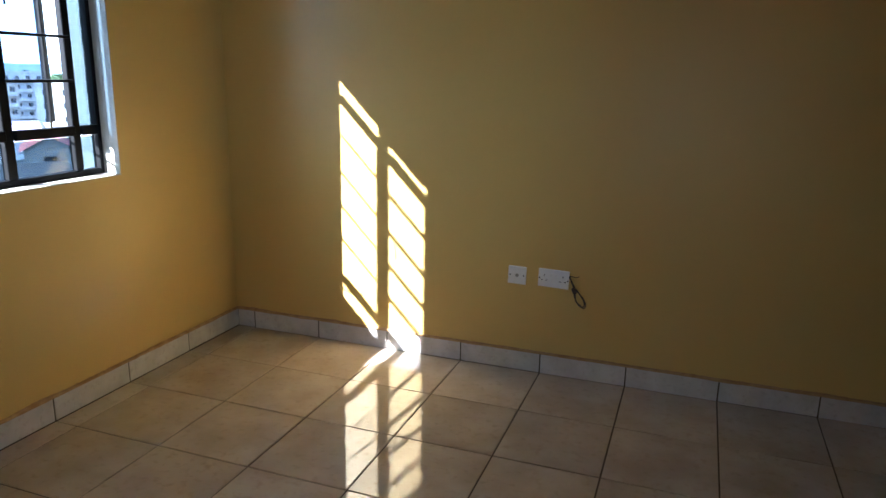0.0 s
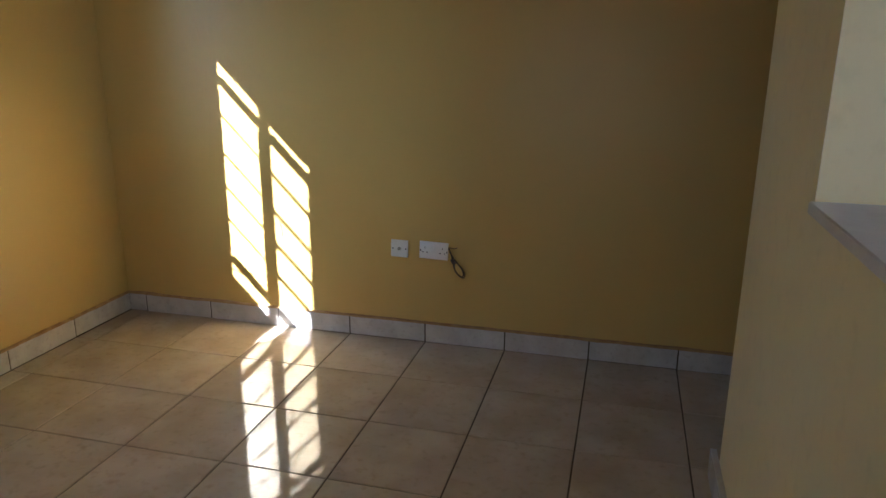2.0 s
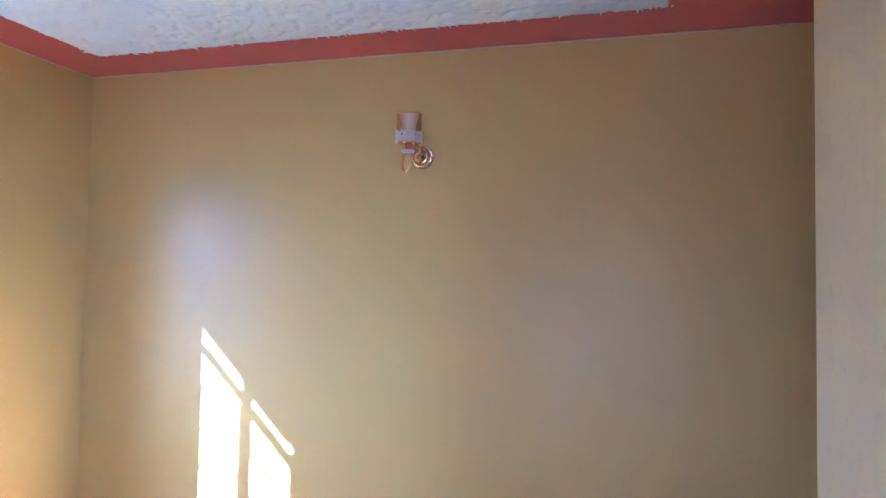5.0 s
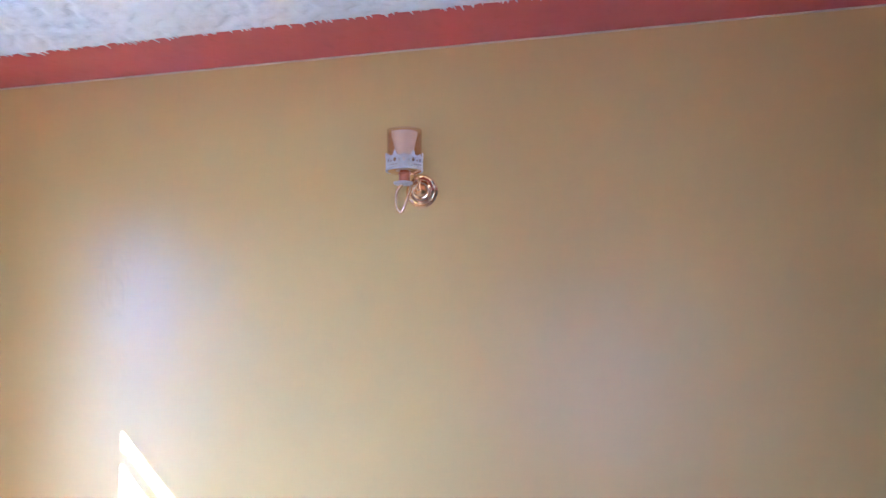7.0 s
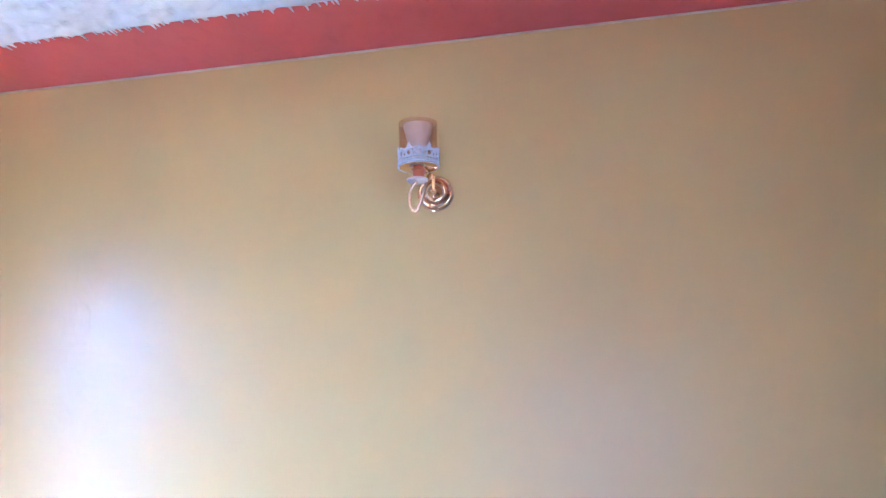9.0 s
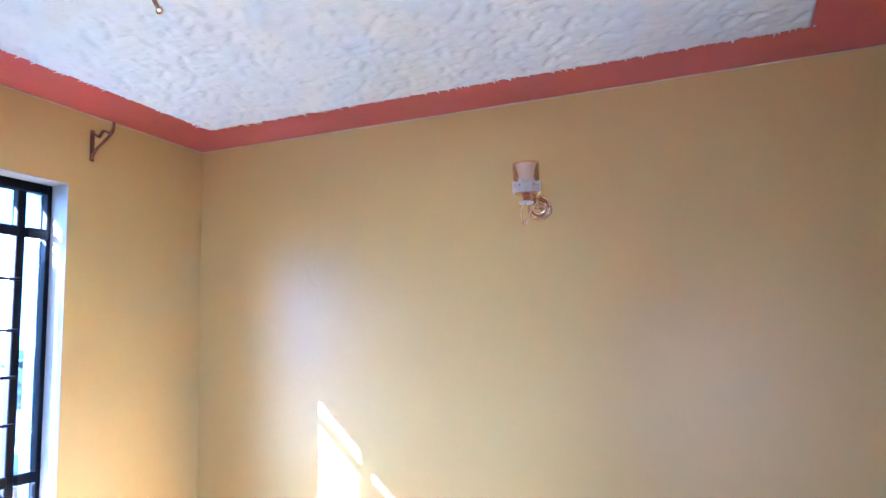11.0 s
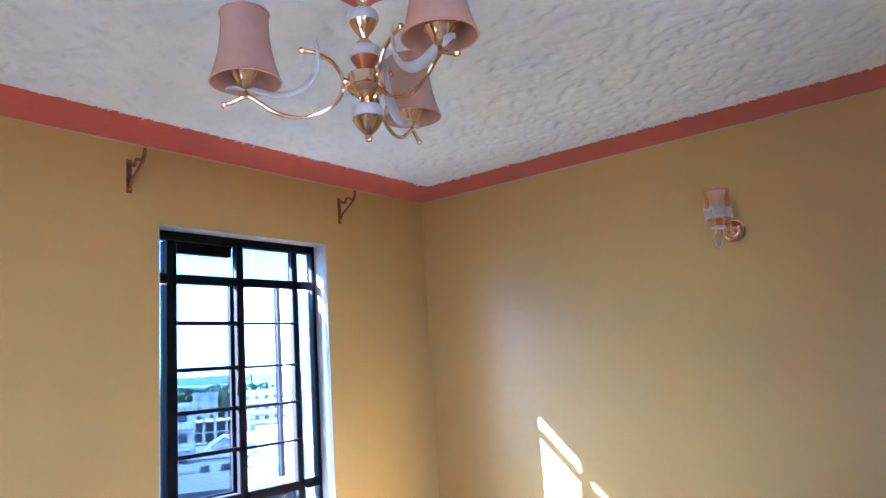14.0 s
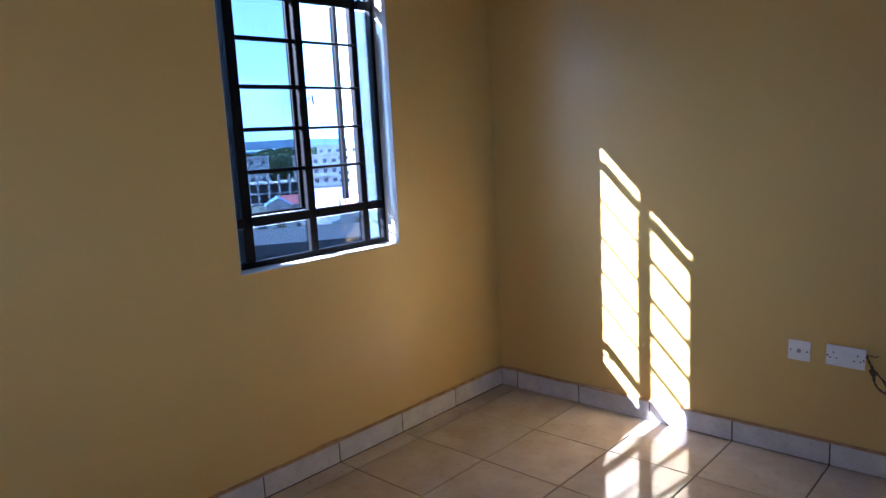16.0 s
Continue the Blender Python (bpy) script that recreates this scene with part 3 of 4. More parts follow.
double = empty("double_socket", pose(1.763, -0.001, 0.476, 0, 1.5, 0), "white plastic double power socket with two rocker switches", "wall socket")
bm = bmesh.new(); plate(bm, 0.143, 0.086)
part("faceplate", bm, M_PLASTIC, double)
for x in (-0.011, 0.011):
    bm = bmesh.new()
    box(bm, -0.0085, 0.0085, -0.004, 0, -0.011, 0.011)
    bevel(bm, 0.0012)
    part("rocker_switch", bm, M_PLASTIC, double, at=pose(x, -0.009, 0.017, 6))
for s in (-1, 1):
    for dx, dz, w, h in ((0, 0.013, 0.004, 0.008), (-0.011, -0.010, 0.0075, 0.004), (0.011, -0.010, 0.0075, 0.004)):
        boxes("pin_hole", [(s * 0.043 + dx - w / 2, s * 0.043 + dx + w / 2, -0.0096, -0.0085, dz - h / 2, dz + h / 2)], M_DARK, double)
    bm = bmesh.new(); lathe(bm, [(0.0035, 0), (0.0035, 0.001), (0, 0.0012)], 12)
    part("screw", bm, M_DARK, double, smooth=True, at=pose(s * 0.0655, -0.009, -0.002, 90))

cable = empty("loose_cable", pose(1.838, -0.004, 0.489), "thin dark wires knotted in a loop beside the socket", "cable")
for off, rr in ((0.0, 0.0030), (0.006, 0.0026)):
    bm = bmesh.new()
    pts = smooth_line([(-0.006 + off, 0, 0.004), (0.010, -0.014, -0.012 - off), (0.020 + off, -0.022, -0.035), (0.030 - off, -0.020, -0.055),
                       (0.026 + off, -0.016, -0.078), (0.034, -0.012, -0.100 - off), (0.050 + off, -0.010, -0.125),
                       (0.066 + off, -0.008, -0.132 - off), (0.074 + off, -0.008, -0.118), (0.066, -0.010, -0.094 + off), (0.050, -0.014, -0.070),
                       (0.034, -0.022, -0.052 + off), (0.022 - off, -0.026, -0.044), (0.024, -0.018, -0.062 - off), (0.036, -0.014, -0.066)])
    tube(bm, pts, rr, 7)
    part("wire", bm, M_CABLE, cable, smooth=True)
bm = bmesh.new()
tube(bm, smooth_line([(-0.004, 0, 0.006), (0.012, -0.008, 0.008), (0.030, -0.010, 0.006), (0.042, -0.008, 0.012)]), 0.0018, 7)
part("wire", bm, M_CABLE, cable, smooth=True)
bm = bmesh.new()
tube(bm, smooth_line([(0.016, -0.03, -0.048), (0.030, -0.032, -0.044), (0.036, -0.022, -0.056), (0.022, -0.014, -0.060), (0.015, -0.022, -0.050)]), 0.003, 7)
part("knot", bm, M_CABLE, cable, smooth=True)

# ---------------- wall lamp ----------------
lamp = empty("wall_lamp", pose(1.680, 0, 2.10), "gold wall lamp with an amber glass shade and white lace band", "wall lamp")
bm = bmesh.new()
lathe(bm, [(0, 0), (0.050, 0), (0.051, 0.003), (0.047, 0.008), (0.042, 0.006), (0.038, 0.008), (0.034, 0.013), (0.026, 0.011), (0.021, 0.013), (0.017, 0.022), (0.010, 0.028), (0.007, 0.034), (0, 0.035)], 40)
part("backplate", bm, M_GOLD, lamp, smooth=True, at=pose(0.020, -0.001, 0.0, 90))
bm = bmesh.new()
tube(bm, smooth_line([(0.020, -0.036, 0.004), (0.026, -0.062, 0.030), (0.022, -0.092, 0.026), (0.014, -0.116, -0.020), (0.004, -0.126, -0.058),
                      (-0.008, -0.130, -0.080), (-0.022, -0.128, -0.062), (-0.024, -0.122, -0.025), (-0.014, -0.120, -0.004), (-0.004, -0.12, 0.006)]), 0.0046, 10)
part("arm", bm, M_GOLD, lamp, smooth=True)
bm = bmesh.new()
lathe(bm, [(0, 0), (0.024, 0.001), (0.028, 0.004), (0.028, 0.008), (0.020, 0.010), (0, 0.010)], 28)
part("drip_disc", bm, M_WHITE, lamp, "white enamel disc", smooth=True, at=pose(-0.004, -0.12, 0.001))
bm = bmesh.new()
lathe(bm, [(0, 0), (0.018, 0), (0.016, 0.006), (0.016, 0.020), (0.020, 0.024), (0, 0.024)], 24)
part("lamp_holder", bm, M_COPPER, lamp, "copper brown lamp holder", smooth=True, at=pose(0, -0.12, 0.011))
bm = bmesh.new()
lathe(bm, [(0, 0), (0.020, 0.0), (0.046, 0.002), (0.056, 0.006), (0.058, 0.010), (0.055, 0.012), (0, 0.009)], 40)
part("gallery", bm, M_GOLD, lamp, smooth=True, at=pose(0, -0.12, 0.034) @ Matrix.Diagonal((0.89, 0.89, 1, 1)))
bm = bmesh.new()
lathe(bm, [(0.055, 0), (0.0565, 0.03), (0.057, 0.08), (0.0575, 0.118), (0.0545, 0.118), (0.054, 0.08), (0.0535, 0.03), (0.052, 0.0), (0.055, 0)], 44)
part("shade", bm, M_AMBER, lamp, "amber glass cylinder", smooth=True, at=pose(0, -0.12, 0.043) @ Matrix.Diagonal((0.89, 0.89, 1, 1)))
bm = bmesh.new()
lathe(bm, [(0, 0), (0.022, 0.0), (0.024, 0.02), (0.031, 0.065), (0.044, 0.114), (0.0425, 0.114), (0.029, 0.065), (0, 0.03)], 32)
part("inner_cup", bm, M_MILK, lamp, "frosted white inner glass", smooth=True, at=pose(0, -0.12, 0.041) @ Matrix.Diagonal((0.89, 0.89, 1, 1)))
# lace band: rings, scallops and posts
bm = bmesh.new()
R = 0.0590
ring = lambda z, r, n=56: [(R * math.cos(2 * math.pi * k / n), R * math.sin(2 * math.pi * k / n), z) for k in range(n + 1)]
tube(bm, ring(0.002, 0), 0.0032, 6)
tube(bm, ring(0.009, 0), 0.0022, 6)
tube(bm, ring(0.016, 0), 0.0020, 6)
for k in range(12):
    a0 = 2 * math.pi * k / 12
    w = 2 * math.pi / 12
    peak = 0.052 if k % 2 == 0 else 0.043

    def at_ring(f, z):
        return (R * math.cos(a0 + w * f), R * math.sin(a0 + w * f), z)
    tube(bm, smooth_line([at_ring(0.0, 0.030), at_ring(0.15, 0.038), at_ring(0.32, 0.036), at_ring(0.5, peak), at_ring(0.68, 0.036),
                          at_ring(0.85, 0.038), at_ring(1.0, 0.030)], 3), 0.0030, 5)
    for f, z, r in ((0.5, 0.026, 0.0085), (0.0, 0.023, 0.006)):
        tube(bm, smooth_line([at_ring(f + r / (R * w) * math.cos(q), z + r * math.sin(q)) for q in (0, 1.05, 2.1, 3.15, 4.2, 5.25, 6.3)], 2), 0.0024, 5)
    for f in (0.16, 0.5, 0.84):
        tube(bm, [at_ring(f, 0.002), at_ring(f, 0.018)], 0.0020, 5)
    tube(bm, [at_ring(0.5, 0.034), at_ring(0.5, peak)], 0.0028, 5)
    tube(bm, [at_ring(0.30, 0.040), at_ring(0.44, 0.034)], 0.0020, 5)
    tube(bm, [at_ring(0.70, 0.040), at_ring(0.56, 0.034)], 0.0020, 5)
part("lace_band", bm, M_WHITE, lamp, "white metal lace band", at=pose(0, -0.12, 0.041) @ Matrix.Diagonal((0.89, 0.89, 1, 1)))

# ---------------- chandelier ----------------
CX, CY = 1.636, -2.134
chand = empty("chandelier", pose(CX, CY, H), "gold and white chandelier with three peach fabric shades under the ceiling", "chandelier")
bm = bmesh.new()
out = [(0, 0), (0.034, 0), (0.046, -0.006), (0.047, -0.012), (0.040, -0.014), (0.036, -0.026), (0.026, -0.038), (0.014, -0.044), (0, -0.045)]
lathe(bm, out, 36)
cup = part("ceiling_cup", bm, M_GOLD, chand, smooth=True)
for k in range(14):
    a = 2 * math.pi * k / 14
    bm = bmesh.new()
    tube(bm, [(0.042 * math.cos(a), 0.042 * math.sin(a), -0.013), (0.038 * math.cos(a), 0.038 * math.sin(a), -0.026),
              (0.026 * math.cos(a), 0.026 * math.sin(a), -0.038)], 0.0035, 5)
    part("flute", bm, M_GOLD, cup, smooth=True)
bm = bmesh.new()
lathe(bm, [(0, -0.04), (0.013, -0.04), (0.0115, -0.052), (0.013, -0.064), (0.0115, -0.076), (0.013, -0.088), (0.0115, -0.100), (0.013, -0.108), (0, -0.108)], 24)
part("sleeve", bm, M_COPPER, chand, "copper red sleeve", smooth=True)
bm = bmesh.new()
lathe(bm, [(0, -0.102), (0.014, -0.104), (0.030, -0.108), (0.038, -0.112), (0.038, -0.116), (0.028, -0.122), (0.014, -0.130), (0.008, -0.138), (0.008, -0.142), (0, -0.142)], 32)
part("disc", bm, M_GOLD, chand, smooth=True)
for top in (-0.140, -0.214, -0.288, -0.408):
    bm = bmesh.new()
    lathe(bm, [(0.009, top), (0.012, top - 0.003), (0.022, top - 0.014), (0.028, top - 0.018)], 28)
    part("bead_collar", bm, M_GOLD, chand, smooth=True)
    bm = bmesh.new()
    lathe(bm, [(0.0, top - 0.017), (0.028, top - 0.018), (0.0305, top - 0.023), (0.031, top - 0.034), (0.029, top - 0.039), (0, top - 0.040)], 32)
    part("bead", bm, M_WHITE, chand, "white enamel bead", smooth=True)
    if top != -0.408:
        bm = bmesh.new()
        lathe(bm, [(0.028, top - 0.039), (0.026, top - 0.044), (0.018, top - 0.056), (0.010, top - 0.066), (0.008, top - 0.074)], 28)
        part("bead_cone", bm, M_GOLD if top != -0.288 else M_COPPER, chand, smooth=True)
bm = bmesh.new()
lathe(bm, [(0, -0.356), (0.030, -0.357), (0.036, -0.362), (0.036, -0.384), (0.038, -0.388), (0.030, -0.398), (0.016, -0.408), (0, -0.409)], 36)
part("hub", bm, M_GOLD, chand, smooth=True)
bm = bmesh.new()
lathe(bm, [(0.028, -0.447), (0.030, -0.451), (0.020, -0.468), (0.010, -0.478), (0.006, -0.482), (0.008, -0.488), (0.006, -0.494), (0, -0.496)], 28)
part("finial", bm, M_GOLD, chand, smooth=True)

ARM_R = 0.225
for az in (228, 348, 108):
    turn = pose(0, 0, 0, 0, 0, az)
    bm = bmesh.new()
    tube(bm, smooth_line([(0.100, 0, -0.312), (0.118, 0, -0.314), (0.090, 0, -0.318), (0.062, 0, -0.336), (0.044, 0, -0.372), (0.056, 0, -0.412),
                          (0.090, 0, -0.436), (0.130, 0, -0.446), (0.172, 0, -0.436), (0.208, 0, -0.412), (0.226, 0, -0.404), (0.248, 0, -0.414),
                          (0.262, 0, -0.420)][2:]), 0.0042, 9)
    tube(bm, smooth_line([(0.118, 0.0, -0.312), (0.100, 0, -0.314), (0.090, 0, -0.318)]), 0.0042, 9)
    arm = part("arm", bm, M_GOLD, chand, smooth=True, at=turn)
    for kx, kz in ((0.120, -0.312), (0.264, -0.421), (0.040, -0.374)):
        bm = bmesh.new()
        lathe(bm, [(0, -0.007), (0.005, -0.005), (0.007, 0), (0.005, 0.005), (0, 0.007)], 14, (kx, 0, kz))
        part("arm_knob", bm, M_GOLD, arm, smooth=True)
    bm = bmesh.new()
    tube(bm, smooth_line([(0.094, 0.0, -0.290), (0.092, 0, -0.318), (0.096, 0, -0.352), (0.112, 0, -0.380), (0.140, 0, -0.398), (0.175, 0, -0.402),
                          (0.210, 0, -0.392), (0.250, 0, -0.386), (0.262, 0, -0.390)]), 0.0085, 10, flat=0.45,
         taper=lambda t: 0.55 + 0.75 * math.sin(math.pi * min(1, t * 1.05)))
    part("white_scroll", bm, M_WHITE, arm, "white enamel scroll", smooth=True)
    lit = part("lamp_cup", (lambda b: (lathe(b, [(0, -0.402), (0.006, -0.400), (0.006, -0.392), (0.012, -0.388), (0.020, -0.372), (0.028, -0.362), (0.028, -0.359),
                                                 (0.016, -0.358), (0.016, -0.340), (0, -0.339)], 28, (ARM_R, 0, 0)), b)[1])(bmesh.new()), M_GOLD, arm, smooth=True)
    bm = bmesh.new()
    prof = [(0.0650, -0.376), (0.0635, -0.368), (0.0565, -0.346), (0.0495, -0.315), (0.0455, -0.285), (0.0445, -0.256), (0.0455, -0.240)]
    back = [(r - 0.0012, z) for r, z in prof[::-1]]
    lathe(bm, prof + back + [prof[0]], 44, (ARM_R, 0, 0))
    shade = part("shade", bm, M_SHADE, arm, "peach fabric lampshade", smooth=True)
    for r, z in ((0.0650, -0.376), (0.0457, -0.240)):
        bm = bmesh.new()
        tube(bm, [(ARM_R + r * math.cos(2 * math.pi * k / 44), r * math.sin(2 * math.pi * k / 44), z) for k in range(45)], 0.0022, 6)
        part("shade_rim", bm, M_LINER, arm, "tan braid rim", smooth=True)
    for k in range(3):
        a = 2 * math.pi * k / 3 + 0.4
        bm = bmesh.new()
        tube(bm, [(ARM_R + 0.014 * math.cos(a), 0.014 * math.sin(a), -0.352), (ARM_R + 0.057 * math.cos(a), 0.057 * math.sin(a), -0.362)], 0.0014, 5)
        part("shade_spoke", bm, M_GOLD, arm, smooth=True)


# ---------------- the town outside ----------------
GZ = -17.0
bm = bmesh.new()
vs = [bm.verts.new(v) for v in ((-4000, -4000, GZ), (4000, -4000, GZ), (4000, 4000, GZ), (-4000, 4000, GZ))]
bm.faces.new(vs)
tagged(part("ground", bm, M_GROUND), "dark earth and scrub stretching to the horizon", "ground", kind="structure")
bm = bmesh.new()
prev = None
for k in range(121):
    a = radians(-40 + k * 200 / 120 * 0.9)
    r = 2600
    x, y = -r * math.cos(a), r * math.sin(a)
    h = 22 + 16 * noise.noise(Vector((k * 0.09, 2, 0))) + 5 * noise.noise(Vector((k * 0.5, 9, 0)))
    q = (bm.verts.new((x, y, GZ - 5)), bm.verts.new((x * 0.999, y * 0.999, GZ + h)), bm.verts.new((x * 1.3, y * 1.3, GZ + h * 0.7)))
    if prev:
        bm.faces.new((prev[0], q[0], q[1], prev[1]))
        bm.faces.new((prev[1], q[1], q[2], prev[2]))
    prev = q
tagged(part("backdrop_ridge", bm, M_HILL), "ridge on the horizon with blue haze put into its colour", "hills", kind="structure")
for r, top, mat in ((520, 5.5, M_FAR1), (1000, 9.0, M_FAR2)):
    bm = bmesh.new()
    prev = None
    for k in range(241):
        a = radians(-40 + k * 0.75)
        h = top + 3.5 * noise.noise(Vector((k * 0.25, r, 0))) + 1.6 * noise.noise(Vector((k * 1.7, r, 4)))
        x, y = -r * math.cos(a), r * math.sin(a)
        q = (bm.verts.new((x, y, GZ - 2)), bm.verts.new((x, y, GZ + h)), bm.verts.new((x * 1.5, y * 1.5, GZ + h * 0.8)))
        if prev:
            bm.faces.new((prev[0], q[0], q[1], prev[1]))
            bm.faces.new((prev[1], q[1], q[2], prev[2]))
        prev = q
    tagged(part("backdrop_plain", bm, mat), "wooded plain with blue-green haze put into its colour", "hills", kind="structure")


def spot(deg, dist):
    """A place outside, by the bearing from the room (degrees from west towards north)."""
    return 2.5 - dist * math.cos(radians(deg)), -3.05 + dist * math.sin(radians(deg))


def building(deg, dist, w, d, z_top, storeys, wall_m, label, turn=None, roof="flat", roof_m=None, open_frame=False, balcony=False, base=GZ):
    x, y = spot(deg, dist)
    b = empty("apartment_building" if storeys > 1 else "house", pose(x, y, base, 0, 0, (turn if turn is not None else -deg)), label,
              "building", "buildings of the town")
    hh = z_top - base
    sh = 3.0
    if open_frame:
        bm = bmesh.new()
        box(bm, -d / 2 + 2.5, d / 2, -w / 2, w / 2, 0, hh - sh * storeys)
        part("wall", bm, M_CONC, b)
        for s in range(storeys + 1):
            z = hh - sh * storeys + s * sh
            boxes("floor_slab", [(-d / 2, d / 2, -w / 2, w / 2, z - 0.28, z)], M_CONC, b)
        boxes("core", [(-d / 2, d / 2 - 3, -w / 2 + 0.5, w / 2 - 0.5, hh - sh * storeys, hh - 0.3)], M_DKCONC, b)
        n = max(2, int(w / 3))
        for s in range(storeys + 1):
            for k in range(n + 1):
                yy = -w / 2 + 0.2 + (w - 0.4) * k / n
                z = hh - sh * storeys + s * sh
                boxes("column", [(d / 2 - 0.5, d / 2 - 0.1, yy - 0.35, yy + 0.35, z, z + (sh - 0.28 if s < storeys else 2.4))], M_HOUSE, b)
        return b
    boxes("wall", [(-d / 2, d / 2, -w / 2, w / 2, 0, hh)], wall_m, b)
    n = max(1, int(w / 2.8))
    for s in range(min(storeys, int(hh / sh))):
        z = hh - sh * (s + 1)
        for k in range(n):
            yy = -w / 2 + w * (k + 0.5) / n
            f = boxes("window", [(d / 2 + 0.0, d / 2 + 0.06, yy - 0.62, yy + 0.62, z + 0.95, z + 2.2)], M_WINDOW, b)
            boxes("frame", [(d / 2 + 0.06, d / 2 + 0.10, yy - 0.68, yy - 0.60, z + 0.9, z + 2.25), (d / 2 + 0.06, d / 2 + 0.10, yy + 0.60, yy + 0.68, z + 0.9, z + 2.25),
                            (d / 2 + 0.06, d / 2 + 0.10, yy - 0.03, yy + 0.03, z + 0.95, z + 2.2)], M_HOUSE, f)
        if balcony:
            boxes("balcony", [(d / 2, d / 2 + 1.2, -w / 2 + 0.4, w / 2 - 0.4, z - 0.1, z + 0.05), (d / 2 + 1.12, d / 2 + 1.2, -w / 2 + 0.4, w / 2 - 0.4, z + 0.05, z + 0.95)], M_HOUSE, b)
    if roof == "flat":
        boxes("roof", [(-d / 2 - 0.3, d / 2 + 0.3, -w / 2 - 0.3, w / 2 + 0.3, hh, hh + 0.2)], roof_m or M_CONC, b)
        boxes("parapet", [(d / 2 + 0.12, d / 2 + 0.3, -w / 2 - 0.3, w / 2 + 0.3, hh + 0.2, hh + 0.8)], wall_m, b)
    else:
        rise = w * 0.28
        bm = bmesh.new()
        for sgn in (-1, 1):
            for u in range(int(d + 1.2) * 2):
                x0 = -d / 2 - 0.5 + u * 0.5
                lo = sgn * (w / 2 + 0.5)
                q = [bm.verts.new(v) for v in ((x0, lo, hh - 0.25), (x0 + 0.25, lo, hh - 0.20), (x0 + 0.5, lo, hh - 0.25),
                                              (x0 + 0.5, 0, hh + rise), (x0 + 0.25, 0, hh + rise + 0.05), (x0, 0, hh + rise))]
                bm.faces.new((q[0], q[1], q[4], q[5]))
                bm.faces.new((q[1], q[2], q[3], q[4]))
        part("roof", bm, roof_m, b)
        for xx in (-d / 2, d / 2):
            bm = bmesh.new()
            q = [bm.verts.new(v) for v in ((xx, -w / 2, hh), (xx, w / 2, hh), (xx, 0, hh + rise - 0.1))]
            bm.faces.new(q)
            part("gable", bm, wall_m, b)
        boxes("bargeboard", [(d / 2 + 0.5, d / 2 + 0.56, -w / 2 - 0.5, w / 2 + 0.5, hh - 0.35, hh - 0.22)], M_HOUSE, b)
    return b


building(34.2, 225, 16, 14, -10.4, 3, M_CONC, "unfinished concrete building with bare columns on top", open_frame=True)
building(33.1, 262, 8, 8, -3.6, 4, M_HOUSE, "white block with a flat roof", balcony=False)
building(34.4, 170, 5.5, 9, -12.6, 1, M_HOUSE, "white house with a blue-grey metal gable roof", roof="gable", roof_m=M_BLUEROOF)
building(36.1, 174, 6, 9, -12.8, 1, M_HOUSE, "white house with a red gable roof", turn=-118, roof="gable", roof_m=M_REDROOF)
building(34.5, 112, 8.5, 8, -9.6, 1, M_HOUSE, "low white building with a dark flat roof", roof_m=M_DKCONC)
building(34.0, 58, 17, 14, -6.4, 0, M_DKCONC, "dark weathered flat-roofed concrete building", roof_m=M_DKCONC)
building(30.6, 120, 7, 12, -2.4, 5, M_HOUSE, "white apartment block with stacked balconies", balcony=True)
building(38.6, 155, 11, 9, -11.8, 1, M_PINKWALL, "pink house with a lilac metal roof", turn=-120, roof="gable", roof_m=M_LILAC)
building(37.6, 230, 14, 12, -3.4, 4, M_CREAM, "cream apartment block with balconies", balcony=True)
building(39.4, 290, 16, 12, -1.2, 5, M_HOUSE, "white apartment block with balconies", balcony=True)
building(41.6, 190, 8, 10, -3.0, 4, M_HOUSE, "white apartment block with a flat roof")
building(40.8, 92, 5, 8, -7.4, 1, M_HOUSE, "white house with a bright red roof", roof="gable", roof_m=M_REDROOF)
building(38.2, 110, 6, 8, -10.2, 1, M_HOUSE, "white house with a grey iron roof", turn=-70, roof="gable", roof_m=M_IRONROOF)
building(42.6, 36, 5.5, 10, -6.3, 1, M_DKCONC, "low grey house with a pink metal gable roof", turn=-42, roof="gable", roof_m=M_PINKROOF)
rng = random.Random(11)
mats = (M_HOUSE, M_CREAM, M_CONC, M_HOUSE, M_PINKWALL)
words = ("white", "cream", "grey concrete", "white rendered", "pink rendered")
rmats = (M_REDROOF, M_IRONROOF, M_BLUEROOF)
rwords = ("a red metal roof", "a grey iron roof", "a blue metal roof")
for k in range(34):
    deg = 8 + k * 1.75 + rng.uniform(-0.5, 0.5)
    dist = rng.choice((190, 240, 300, 360, 430)) + rng.uniform(-12, 12)
    i, r = rng.randrange(5), rng.randrange(3)
    flat = rng.random() < 0.5
    building(deg, dist, rng.uniform(8, 16), rng.uniform(8, 12), GZ + (rng.choice((6, 9)) if flat else 4.5), 3 if flat else 1, mats[i],
             words[i] + (" block with a flat roof" if flat else " house with " + rwords[r]), roof="flat" if flat else "gable", roof_m=None if flat else rmats[r],
             balcony=flat and rng.random() < 0.4)


